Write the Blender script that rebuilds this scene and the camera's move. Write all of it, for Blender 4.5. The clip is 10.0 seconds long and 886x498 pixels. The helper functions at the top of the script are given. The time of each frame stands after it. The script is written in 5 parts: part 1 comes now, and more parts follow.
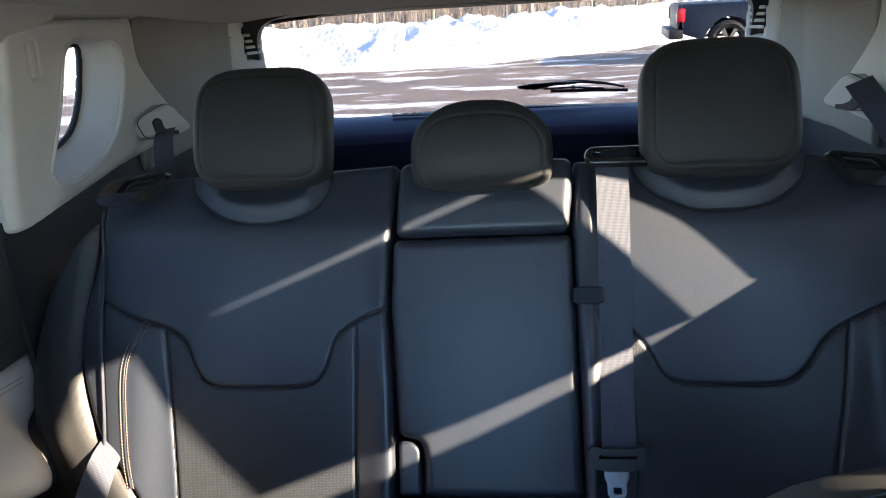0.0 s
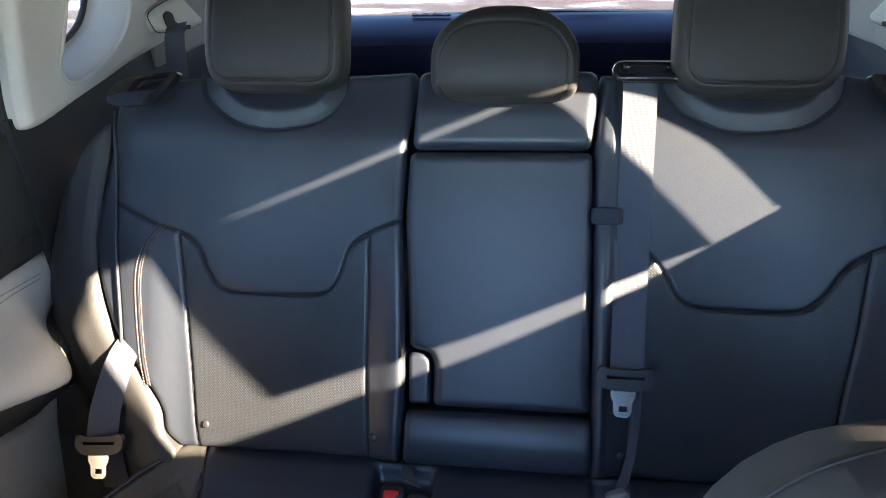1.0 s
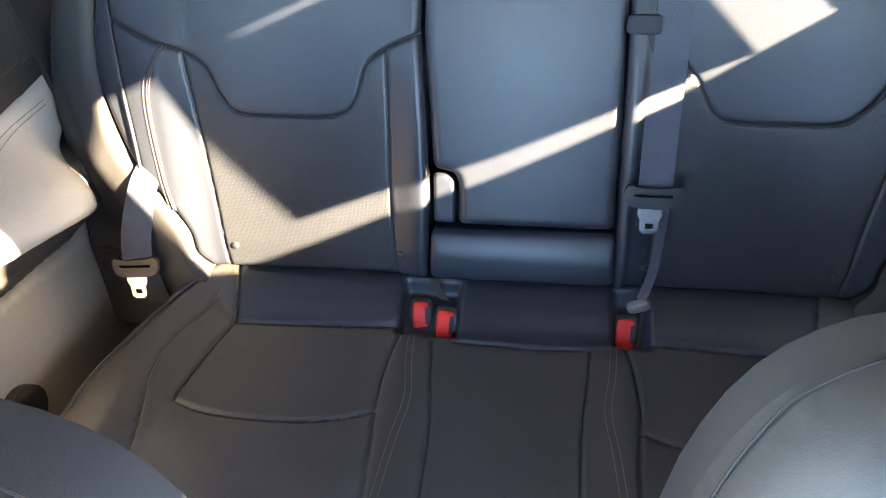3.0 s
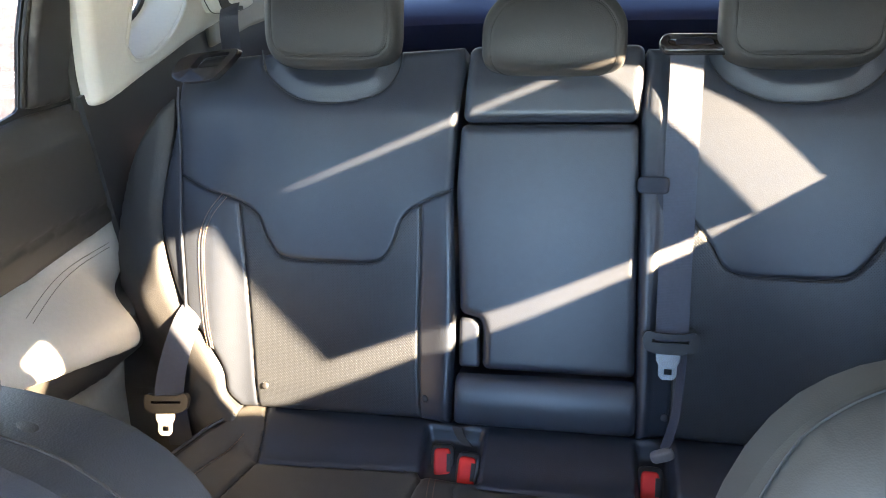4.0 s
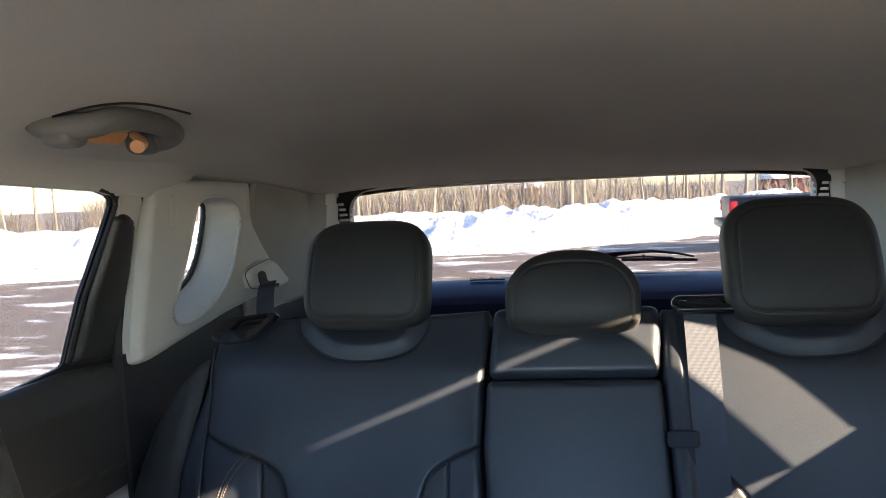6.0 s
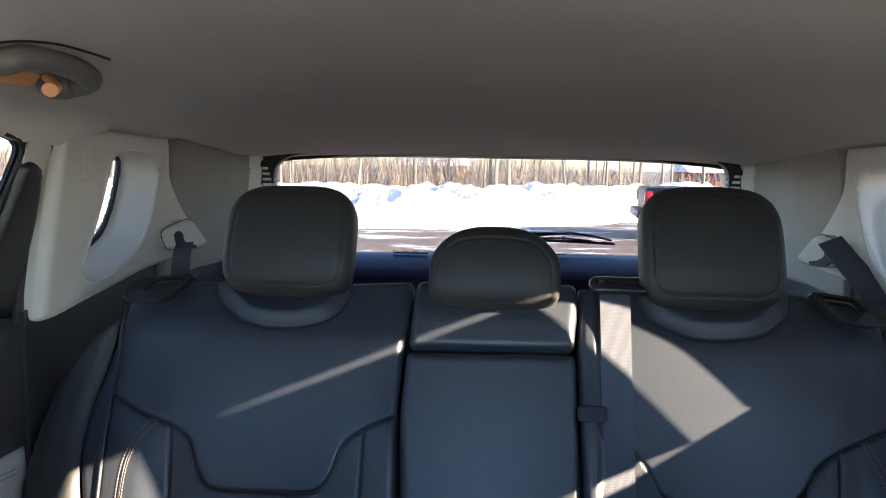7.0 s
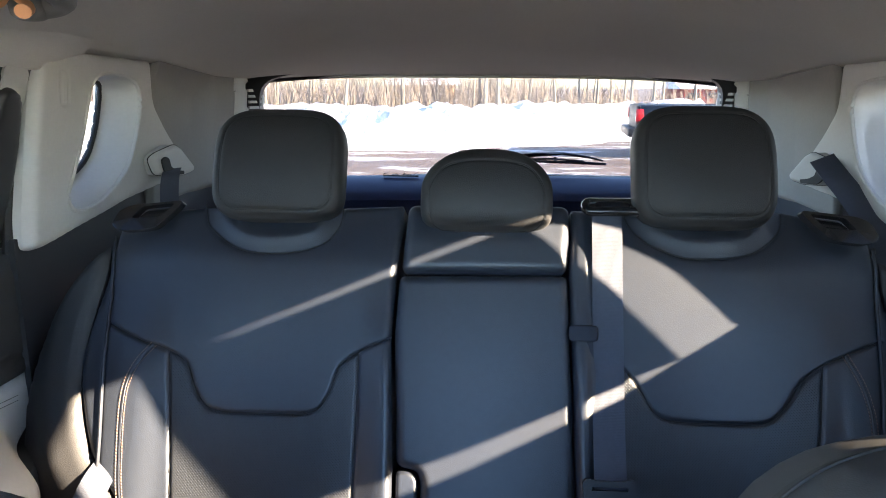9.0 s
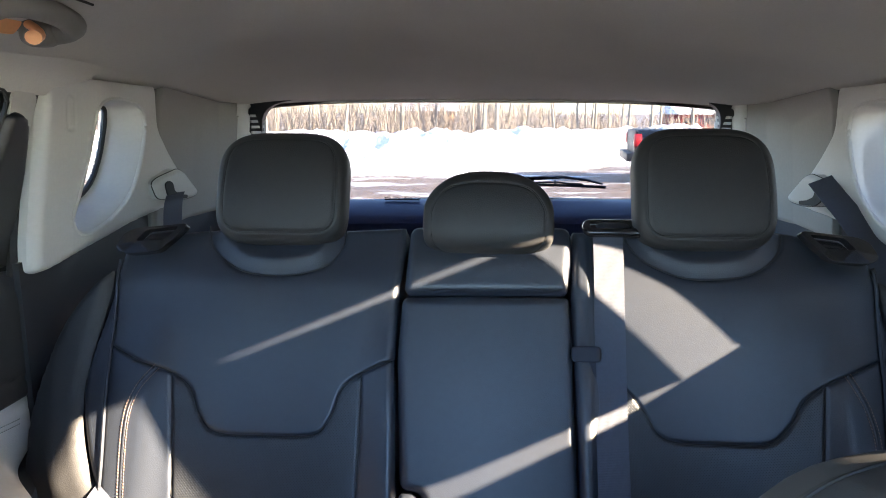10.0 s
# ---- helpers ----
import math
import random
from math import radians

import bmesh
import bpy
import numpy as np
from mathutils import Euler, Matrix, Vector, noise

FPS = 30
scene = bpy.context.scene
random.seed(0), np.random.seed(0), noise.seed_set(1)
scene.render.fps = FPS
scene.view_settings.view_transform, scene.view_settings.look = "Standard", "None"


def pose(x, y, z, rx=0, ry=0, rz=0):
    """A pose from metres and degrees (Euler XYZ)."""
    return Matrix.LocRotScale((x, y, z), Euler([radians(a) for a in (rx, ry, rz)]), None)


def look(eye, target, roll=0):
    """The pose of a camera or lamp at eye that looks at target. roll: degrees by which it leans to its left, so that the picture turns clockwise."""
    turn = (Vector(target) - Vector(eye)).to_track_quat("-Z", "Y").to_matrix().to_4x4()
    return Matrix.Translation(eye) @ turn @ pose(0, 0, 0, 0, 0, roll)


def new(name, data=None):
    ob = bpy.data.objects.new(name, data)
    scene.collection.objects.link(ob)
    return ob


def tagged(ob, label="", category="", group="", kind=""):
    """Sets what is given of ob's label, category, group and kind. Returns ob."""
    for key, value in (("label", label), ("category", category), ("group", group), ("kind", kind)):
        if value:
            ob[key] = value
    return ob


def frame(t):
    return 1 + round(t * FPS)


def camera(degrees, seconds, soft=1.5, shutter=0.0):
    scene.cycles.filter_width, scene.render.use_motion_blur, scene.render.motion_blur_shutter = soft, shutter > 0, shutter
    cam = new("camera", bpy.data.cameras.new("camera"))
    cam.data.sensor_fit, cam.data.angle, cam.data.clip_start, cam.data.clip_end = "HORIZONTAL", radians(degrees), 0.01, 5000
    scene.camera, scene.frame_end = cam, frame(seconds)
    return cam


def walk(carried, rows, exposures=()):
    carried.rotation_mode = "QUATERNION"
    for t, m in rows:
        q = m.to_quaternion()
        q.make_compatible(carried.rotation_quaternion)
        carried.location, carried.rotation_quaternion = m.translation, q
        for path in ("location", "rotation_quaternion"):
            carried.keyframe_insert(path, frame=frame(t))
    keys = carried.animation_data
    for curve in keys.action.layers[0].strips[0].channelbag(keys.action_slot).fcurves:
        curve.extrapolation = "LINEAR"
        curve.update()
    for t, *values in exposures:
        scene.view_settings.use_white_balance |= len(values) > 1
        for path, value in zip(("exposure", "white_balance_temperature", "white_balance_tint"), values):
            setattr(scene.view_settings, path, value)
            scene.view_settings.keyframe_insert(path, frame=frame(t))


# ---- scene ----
cam = camera(64.0, 10.0, 1.0)
PATH = [
    (0, (0.065, -0.799, 1.51), (-0.164, 1.072, 0.842), -3.4),
    (0.5, (0.061, -0.786, 1.516), (-0.126, 1.041, 0.724), -2.9),
    (1, (0.059, -0.777, 1.519), (-0.204, 0.981, 0.602), -1.8),
    (1.5, (0.047, -0.751, 1.519), (-0.222, 0.893, 0.412), -2.2),
    (2, (0.049, -0.71, 1.55), (-0.217, 0.744, 0.203), -3.7),
    (2.2, (0.042, -0.705, 1.557), (-0.213, 0.671, 0.128), -4.1),
    (3.3, (0.028, -0.729, 1.569), (-0.234, 0.639, 0.134), -5.5),
    (3.5, (0.028, -0.756, 1.559), (-0.249, 0.752, 0.274), -5.3),
    (4, (0.031, -0.831, 1.516), (-0.306, 0.897, 0.567), -2.9),
    (4.4, (0.026, -0.88, 1.476), (-0.406, 0.948, 0.79), -1.1),
    (4.5, (0.022, -0.887, 1.478), (-0.47, 0.95, 0.859), -1.9),
    (5, (0.023, -0.879, 1.485), (-0.558, 0.989, 1.068), -4.2),
    (5.5, (0.019, -0.885, 1.474), (-0.537, 1.022, 1.237), -4.4),
    (6, (0.008, -0.886, 1.463), (-0.354, 1.075, 1.308), -2.7),
    (6.2, (0.006, -0.884, 1.463), (-0.259, 1.093, 1.326), -2.0),
    (7.3, (0.001, -0.887, 1.456), (-0.132, 1.081, 1.128), 1.1),
    (7.5, (0.002, -0.885, 1.46), (-0.127, 1.069, 1.05), 1.0),
    (8, (-0.003, -0.883, 1.459), (-0.121, 1.057, 0.986), 1.2),
    (8.5, (-0.004, -0.882, 1.46), (-0.115, 1.06, 0.993), 0.9),
    (9, (-0.002, -0.883, 1.46), (-0.113, 1.063, 1.014), 0.4),
    (9.5, (-0.003, -0.885, 1.46), (-0.112, 1.073, 1.063), 0.1),
    (10, (-0.006, -0.891, 1.456), (-0.117, 1.07, 1.079), 0.2),
]
walk(cam, [(t, look(eye, target, roll)) for t, eye, target, roll in PATH], [(0, 4.3, 6800, 16), (0.5, 4.65, 6800, 16), (1, 4.95, 6900, 16), (1.5, 5.5, 7200, 16), (2, 5.9, 7500, 17), (3.5, 6.1, 7900, 17), (4, 5.8, 7900, 17), (4.5, 4.8, 7900, 17), (5.5, 4.3, 7700, 17), (6, 4.2, 7500, 17), (7.5, 4.55, 6900, 17), (9, 4.8, 6900, 17), (10, 4.85, 6900, 17)])

# ---- light ----
SUN = Vector((0.384, -0.116, 0.155)).normalized()
world = bpy.data.worlds.new("sky")
scene.world = world
world.use_nodes = True
wn = world.node_tree.nodes
sky = wn.new("ShaderNodeTexSky")
sky.sky_type = "NISHITA"
sky.sun_disc = False
sky.ozone_density = 4.0
sky.dust_density = 0.4
sky.sun_elevation = math.asin(SUN.z)
sky.sun_rotation = math.atan2(SUN.x, SUN.y)
wn["Background"].inputs["Strength"].default_value = 0.118
world.node_tree.links.new(sky.outputs[0], wn["Background"].inputs["Color"])
sun = new("sun", bpy.data.lights.new("sun", "SUN"))
sun.data.energy = 3.85
sun.data.angle = radians(0.6)
sun.data.color = (1.0, 0.86, 0.63)
sun.matrix_world = look(SUN * 50, (0, 0, 0))


# ---- materials ----
def material(name, color, rough=0.5, spread=0.15, grain=60.0, bump=0.1, bump_scale=400.0, metal=0.0, spec=0.5, second=None, patch=4.0, coat=0.0):
    m = bpy.data.materials.new(name)
    m.use_nodes = True
    n, l = m.node_tree.nodes, m.node_tree.links
    b = n["Principled BSDF"]
    co = n.new("ShaderNodeTexCoord")
    fine = n.new("ShaderNodeTexNoise")
    fine.inputs["Scale"].default_value = grain
    fine.inputs["Detail"].default_value = 4
    big = n.new("ShaderNodeTexNoise")
    big.inputs["Scale"].default_value = patch
    big.inputs["Detail"].default_value = 3
    for t in (fine, big):
        l.new(co.outputs["Object"], t.inputs["Vector"])
    add = n.new("ShaderNodeMath")
    add.operation = "ADD"
    l.new(fine.outputs["Fac"], add.inputs[0])
    l.new(big.outputs["Fac"], add.inputs[1])
    half = n.new("ShaderNodeMath")
    half.operation = "MULTIPLY"
    half.inputs[1].default_value = 0.5
    l.new(add.outputs[0], half.inputs[0])
    ramp = n.new("ShaderNodeValToRGB")
    ramp.color_ramp.elements[0].position, ramp.color_ramp.elements[1].position = 0.3, 0.7
    lo = second or [c * (1 - spread) for c in color]
    ramp.color_ramp.elements[0].color = (*lo, 1)
    ramp.color_ramp.elements[1].color = (*([min(1, c * (1 + spread)) for c in color] if not second else color), 1)
    l.new(half.outputs[0], ramp.inputs[0])
    l.new(ramp.outputs[0], b.inputs["Base Color"])
    rr = n.new("ShaderNodeMapRange")
    rr.inputs["To Min"].default_value, rr.inputs["To Max"].default_value = max(0, rough - 0.07), min(1, rough + 0.07)
    l.new(big.outputs["Fac"], rr.inputs["Value"])
    l.new(rr.outputs[0], b.inputs["Roughness"])
    b.inputs["Metallic"].default_value = metal
    b.inputs["Specular IOR Level"].default_value = spec
    b.inputs["Coat Weight"].default_value = coat
    if bump:
        v = n.new("ShaderNodeTexVoronoi")
        v.inputs["Scale"].default_value = bump_scale
        l.new(co.outputs["Object"], v.inputs["Vector"])
        bp = n.new("ShaderNodeBump")
        bp.inputs["Strength"].default_value = bump
        bp.inputs["Distance"].default_value = 0.4 / bump_scale
        l.new(v.outputs["Distance"], bp.inputs["Height"])
        l.new(bp.outputs[0], b.inputs["Normal"])
    return m


def perforated(name, color, rough):
    """Leather punched with rows of small holes."""
    m = material(name, color, rough, bump=0.0)
    n, l = m.node_tree.nodes, m.node_tree.links
    b = n["Principled BSDF"]
    co = n.new("ShaderNodeTexCoord")
    turn = n.new("ShaderNodeMapping")
    turn.inputs["Rotation"].default_value = (0, radians(45), 0)
    turn.inputs["Scale"].default_value = (1, 0.0, 1)
    l.new(co.outputs["Object"], turn.inputs["Vector"])
    v = n.new("ShaderNodeTexVoronoi")
    v.inputs["Scale"].default_value = 330
    v.inputs["Randomness"].default_value = 0.0
    l.new(turn.outputs[0], v.inputs["Vector"])
    r = n.new("ShaderNodeMapRange")
    r.inputs["From Min"].default_value, r.inputs["From Max"].default_value = 0.14, 0.26
    l.new(v.outputs["Distance"], r.inputs["Value"])
    mix = n.new("ShaderNodeMix")
    mix.data_type = "RGBA"
    old = b.inputs["Base Color"].links[0].from_socket
    l.new(r.outputs[0], mix.inputs[0])
    mix.inputs[6].default_value = (0.002, 0.002, 0.002, 1)
    l.new(old, mix.inputs[7])
    l.new(mix.outputs[2], b.inputs["Base Color"])
    bp = n.new("ShaderNodeBump")
    bp.inputs["Strength"].default_value = 0.5
    bp.inputs["Distance"].default_value = 0.001
    l.new(r.outputs[0], bp.inputs["Height"])
    l.new(bp.outputs[0], b.inputs["Normal"])
    return m


def glass_material(name, tint):
    m = bpy.data.materials.new(name)
    m.use_nodes = True
    n, l = m.node_tree.nodes, m.node_tree.links
    n.remove(n["Principled BSDF"])
    clear = n.new("ShaderNodeBsdfTransparent")
    clear.inputs[0].default_value = (*tint, 1)
    gloss = n.new("ShaderNodeBsdfGlossy")
    gloss.inputs["Roughness"].default_value = 0.02
    mix = n.new("ShaderNodeMixShader")
    mix.inputs[0].default_value = 0.04
    l.new(clear.outputs[0], mix.inputs[1])
    l.new(gloss.outputs[0], mix.inputs[2])
    l.new(mix.outputs[0], n["Material Output"].inputs[0])
    return m


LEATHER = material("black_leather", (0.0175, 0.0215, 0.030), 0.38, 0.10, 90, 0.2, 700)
LEATHER_SOFT = material("charcoal_leather", (0.0185, 0.022, 0.030), 0.42, 0.12, 90, 0.2, 700)
HEADREST_LEATHER = material("matt_black_leather", (0.021, 0.021, 0.022), 0.56, 0.12, 90, 0.3, 640, spec=0.38)
FRONT_LEATHER = material("grey_black_leather", (0.027, 0.0275, 0.028), 0.56, 0.12, 90, 0.12, 700)
# Cushion leather raised and browned to carry light bounced off the door.
CUSHION_LEATHER = material("bounce_lit_black_leather", (0.046, 0.0435, 0.041), 0.38, 0.12, 90, 0.3, 640)
PERFORATED = perforated("perforated_leather", (0.0195, 0.0225, 0.0275), 0.42)
VINYL = material("black_vinyl", (0.030, 0.030, 0.032), 0.48, 0.12, 80, 0.2, 600)
PLASTIC = material("black_plastic", (0.018, 0.018, 0.02), 0.45, 0.15, 120, 0.2, 900)
PLASTIC_DARK = material("dark_door_plastic", (0.032, 0.030, 0.028), 0.48, 0.15, 120, 0.3, 700)
GLOSS = material("gloss_black_plastic", (0.012, 0.012, 0.014), 0.22, 0.1, 60, 0.0)
RUBBER = material("black_rubber", (0.012, 0.012, 0.012), 0.7, 0.2, 200, 0.2, 500)
KEEPER = material("black_elastic", (0.014, 0.016, 0.025), 0.6, 0.15, 150, 0.2, 900, spec=0.3)
GREY_LATCH = material("grey_plastic", (0.13, 0.13, 0.135), 0.4, 0.1, 120, 0.0)
TRIM = material("light_grey_trim", (0.44, 0.43, 0.405), 0.6, 0.04, 150, 0.25, 1100)
HEADLINER = material("grey_headliner_cloth", (0.53, 0.51, 0.475), 0.95, 0.06, 300, 0.5, 900, spec=0.2)
ARMREST = material("light_grey_vinyl", (0.42, 0.41, 0.385), 0.5, 0.05, 120, 0.3, 500)
CARPET = material("black_carpet", (0.015, 0.015, 0.016), 0.95, 0.3, 300, 0.8, 500, spec=0.1)
RED = material("red_plastic", (0.62, 0.022, 0.018), 0.5, 0.05, 100, 0.0, spec=0.25)
CHROME = material("brushed_steel", (0.75, 0.75, 0.76), 0.25, 0.05, 100, 0.0, metal=1.0)
THREAD = material("tan_thread", (0.23, 0.145, 0.105), 0.8, 0.2, 300, 0.0)
THREAD_GREY = material("grey_thread", (0.07, 0.07, 0.075), 0.8, 0.2, 300, 0.0)
# Orange light on the coat hook and its recess is put into this colour.
HOOK = material("orange_lit_plastic", (0.75, 0.36, 0.16), 0.45, 0.08, 100, 0.0)
PAPER = material("white_paper", (0.8, 0.8, 0.78), 0.8, 0.03, 100, 0.0)
GLASS = glass_material("clear_glass", (0.90, 0.95, 0.97))
# Tint added to dim the bright outside; sunlight still enters at full strength.
DIMMING_GLASS = glass_material("outside_dimming_glass", (0.42, 0.425, 0.43))
PAINT = material("dark_blue_car_paint", (0.016, 0.026, 0.045), 0.5, 0.1, 30, 0.0, spec=0.3, coat=0.1)


def dirty_snow():
    """Ploughed snow with patches of brown grit."""
    m = material("snow", (0.86, 0.87, 0.90), 0.7, 0.04, 3.0, 0.8, 8, patch=0.5, spec=0.3)
    n, l = m.node_tree.nodes, m.node_tree.links
    b = n["Principled BSDF"]
    co = n.new("ShaderNodeTexCoord")
    t = n.new("ShaderNodeTexNoise")
    t.inputs["Scale"].default_value = 0.55
    t.inputs["Detail"].default_value = 8
    t.inputs["Roughness"].default_value = 0.65
    l.new(co.outputs["Object"], t.inputs["Vector"])
    r = n.new("ShaderNodeMapRange")
    r.inputs["From Min"].default_value, r.inputs["From Max"].default_value = 0.62, 0.76
    r.inputs["To Max"].default_value = 0.8
    l.new(t.outputs["Fac"], r.inputs["Value"])
    mix = n.new("ShaderNodeMix")
    mix.data_type = "RGBA"
    l.new(r.outputs[0], mix.inputs[0])
    l.new(b.inputs["Base Color"].links[0].from_socket, mix.inputs[6])
    mix.inputs[7].default_value = (0.36, 0.25, 0.15, 1)
    l.new(mix.outputs[2], b.inputs["Base Color"])
    return m


SNOW = dirty_snow()
BARK = material("pale_bark", (0.33, 0.29, 0.235), 0.9, 0.3, 20.0, 0.6, 40)
TWIG = material("brown_twigs", (0.43, 0.365, 0.30), 0.9, 0.5, 1.5, 0.0, second=(0.22, 0.18, 0.15), patch=0.3)


# ---- building helpers ----
def mesh_object(name, verts, faces, mat, parent=None, label="", smooth=True):
    me = bpy.data.meshes.new(name)
    me.from_pydata([tuple(v) for v in verts], [], [tuple(f) for f in faces])
    me.materials.append(mat)
    if smooth:
        me.polygons.foreach_set("use_smooth", [True] * len(me.polygons))
    me.update()
    ob = new(name, me)
    ob.parent = parent
    if label:
        tagged(ob, label)
    return ob


def part(name, bm, mat, parent, label="", smooth=True):
    me = bpy.data.meshes.new(name)
    bmesh.ops.recalc_face_normals(bm, faces=bm.faces[:])
    bm.to_mesh(me)
    bm.free()
    me.materials.append(mat)
    if smooth:
        me.polygons.foreach_set("use_smooth", [True] * len(me.polygons))
        me.set_sharp_from_angle(angle=radians(40))
    ob = new(name, me)
    ob.parent = parent
    if label:
        tagged(ob, label)
    return ob


def thing(name, label, category, group="", kind="", at=(0, 0, 0)):
    e = new(name)
    e.empty_display_size = 0.05
    e.location = at
    return tagged(e, label, category, group, kind)


def curve_points(pts, n=12, closed=False):
    """A smooth curve through the points."""
    p = [np.array(q, float) for q in pts]
    out = []
    k = len(p)
    for i in range(k if closed else k - 1):
        a = p[(i - 1) % k] if closed or i else p[0]
        b, c = p[i], p[(i + 1) % k]
        d = p[(i + 2) % k] if closed or i + 2 < k else p[-1]
        for j in range(n):
            t = j / n
            out.append(0.5 * (2 * b + (c - a) * t + (2 * a - 5 * b + 4 * c - d) * t * t + (3 * b - a - 3 * c + d) * t ** 3))
    if not closed:
        out.append(p[-1])
    return np.array(out)


def nearest(q, line, closed=False):
    """Distance to a polyline and the nearest points on it."""
    best = np.full(len(q), 1e9)
    where = np.zeros_like(q)
    m = len(line)
    for i in range(m if closed else m - 1):
        a, b = line[i], line[(i + 1) % m]
        d = b - a
        t = np.clip(((q - a) @ d) / max(d @ d, 1e-12), 0, 1)
        c = a + t[:, None] * d
        r = np.hypot(*(q - c).T)
        hit = r < best
        best[hit] = r[hit]
        where[hit] = c[hit]
    return best, where


def inside(q, poly):
    x, y = q.T
    res = np.zeros(len(q), bool)
    m = len(poly)
    for i in range(m):
        (x0, y0), (x1, y1) = poly[i], poly[(i + 1) % m]
        if y0 == y1:
            continue
        res ^= ((y0 > y) != (y1 > y)) & (x < (x1 - x0) * (y - y0) / (y1 - y0) + x0)
    return res


def smoothstep(a, b, x):
    t = np.clip((x - a) / (b - a), 0, 1)
    return t * t * (3 - 2 * t)


def islands(cells):
    """Splits quads into connected groups."""
    if not len(cells):
        return []
    root = {}

    def find(a):
        while root[a] != a:
            root[a] = root[root[a]]
            a = root[a]
        return a
    for c in cells.tolist():
        for i in c:
            root.setdefault(i, i)
        a = find(c[0])
        for i in c[1:]:
            b = find(i)
            if b != a:
                root[b] = a
    ids = np.array([find(c[0]) for c in cells.tolist()])
    return [cells[ids == i] for i in np.unique(ids)]


def padded(parent, place, outline, seams, panels, step, base, edge, skirt, groove=0.006):
    """Upholstery over an outline in its own plane: rounded at the rim, drawn in along the seams, split into panels.
    place maps arrays (u, v, w) to points; panels: (name, outline or None, material, label)."""
    outline = np.array(outline, float)
    lo, hi = outline.min(0) - step, outline.max(0) + step
    nu, nv = int((hi[0] - lo[0]) / step) + 1, int((hi[1] - lo[1]) / step) + 1
    U, V = np.meshgrid(lo[0] + step * np.arange(nu), lo[1] + step * np.arange(nv), indexing="ij")
    q = np.stack([U.ravel(), V.ravel()], 1)
    idx = np.arange(nu * nv).reshape(nu, nv)
    cells = np.stack([idx[:-1, :-1], idx[1:, :-1], idx[1:, 1:], idx[:-1, 1:]], -1).reshape(-1, 4)
    cells = cells[inside(q[cells].mean(1), outline)]
    edges = {}
    for c in cells.tolist():
        for i in range(4):
            a, b = c[i], c[(i + 1) % 4]
            if (b, a) in edges:
                del edges[(b, a)]
            else:
                edges[(a, b)] = 1
    rim = np.zeros(len(q), bool)
    for a, b in edges:
        rim[a] = rim[b] = True
    used = np.zeros(len(q), bool)
    used[cells.ravel()] = True
    ids = np.nonzero(used)[0]
    p = q[ids].copy()
    r = rim[ids]
    _, near = nearest(p[r], outline, True)
    p[r] = near
    drop = np.zeros(len(p))
    for s in seams:
        s = np.array(s, float)
        d, near = nearest(p, s)
        snap = (d < step * 0.5) & ~r
        p[snap] = near[snap]
        d[snap] = 0
        drop = np.maximum(drop, 0.85 * groove * np.exp(-(d / 0.0020) ** 2) + groove * 0.14 * np.exp(-d / 0.006))
    de, _ = nearest(p, outline, True)
    t = np.clip(1 - de / edge, 0, 1)
    w = base(p[:, 0], p[:, 1]) - drop - edge * (1 - np.sqrt(np.maximum(0, 1 - t * t)))
    pts = place(p[:, 0], p[:, 1], w)
    index = np.full(len(q), -1)
    index[ids] = np.arange(len(ids))
    cells = index[cells]
    mid = p[cells].mean(1)
    owner = np.full(len(cells), len(panels) - 1)
    free = np.ones(len(cells), bool)
    for k, (_, poly, _, _) in enumerate(panels[:-1]):
        hit = free & inside(mid, np.array(poly, float))
        owner[hit] = k
        free &= ~hit
    made = []
    jobs = []
    for k, (name, _, mat, label) in enumerate(panels):
        jobs += [(name, g, mat, label) for g in islands(cells[owner == k])]
    for name, mine, mat, label in jobs:
        keep = np.unique(mine)
        back = np.full(len(p), -1)
        back[keep] = np.arange(len(keep))
        made.append(mesh_object(name, pts[keep], back[mine], mat, parent, label))
    loop = [(index[a], index[b]) for a, b in edges]
    low = place(p[:, 0], p[:, 1], np.full(len(p), -skirt))
    vs, fs = [], []
    seen = {}
    for a, b in loop:
        for i in (a, b):
            if i not in seen:
                seen[i] = len(vs)
                vs += [pts[i], low[i]]
        fs.append((seen[b], seen[a], seen[a] + 1, seen[b] + 1))
    made.append(mesh_object("side_facing", vs, fs, panels[-1][2], parent))
    return made


def rounded(half, power=4.5, n=28, shape=None):
    """A soft block: a cube blown up towards a box. Returns verts and faces."""
    vs, fs, key = [], [], {}
    g = np.tan(np.linspace(-1, 1, n + 1) * np.pi / 4)

    def vert(p):
        k = tuple(round(float(c), 6) for c in p)
        if k not in key:
            key[k] = len(vs)
            a = np.abs(np.array(p, float))
            v = np.array(p, float) / (a ** power).sum() ** (1 / power)
            v = v * np.array(half)
            vs.append(shape(v) if shape else v)
        return key[k]
    for ax in range(3):
        for s in (-1, 1):
            for i in range(n):
                for j in range(n):
                    c = []
                    for a, b in ((i, j), (i + 1, j), (i + 1, j + 1), (i, j + 1)):
                        p = [0, 0, 0]
                        p[ax], p[(ax + 1) % 3], p[(ax + 2) % 3] = s, g[a], g[b]
                        c.append(vert(p))
                    fs.append(c if s > 0 else c[::-1])
    return vs, fs


def box_bm(lo, hi, bevel=0.0, seg=2):
    bm = bmesh.new()
    bmesh.ops.create_cube(bm, size=1)
    for v in bm.verts:
        v.co = Vector([lo[i] if v.co[i] < 0 else hi[i] for i in range(3)])
    if bevel:
        bmesh.ops.bevel(bm, geom=bm.edges[:], offset=bevel, segments=seg, profile=0.5, affect="EDGES")
    return bm


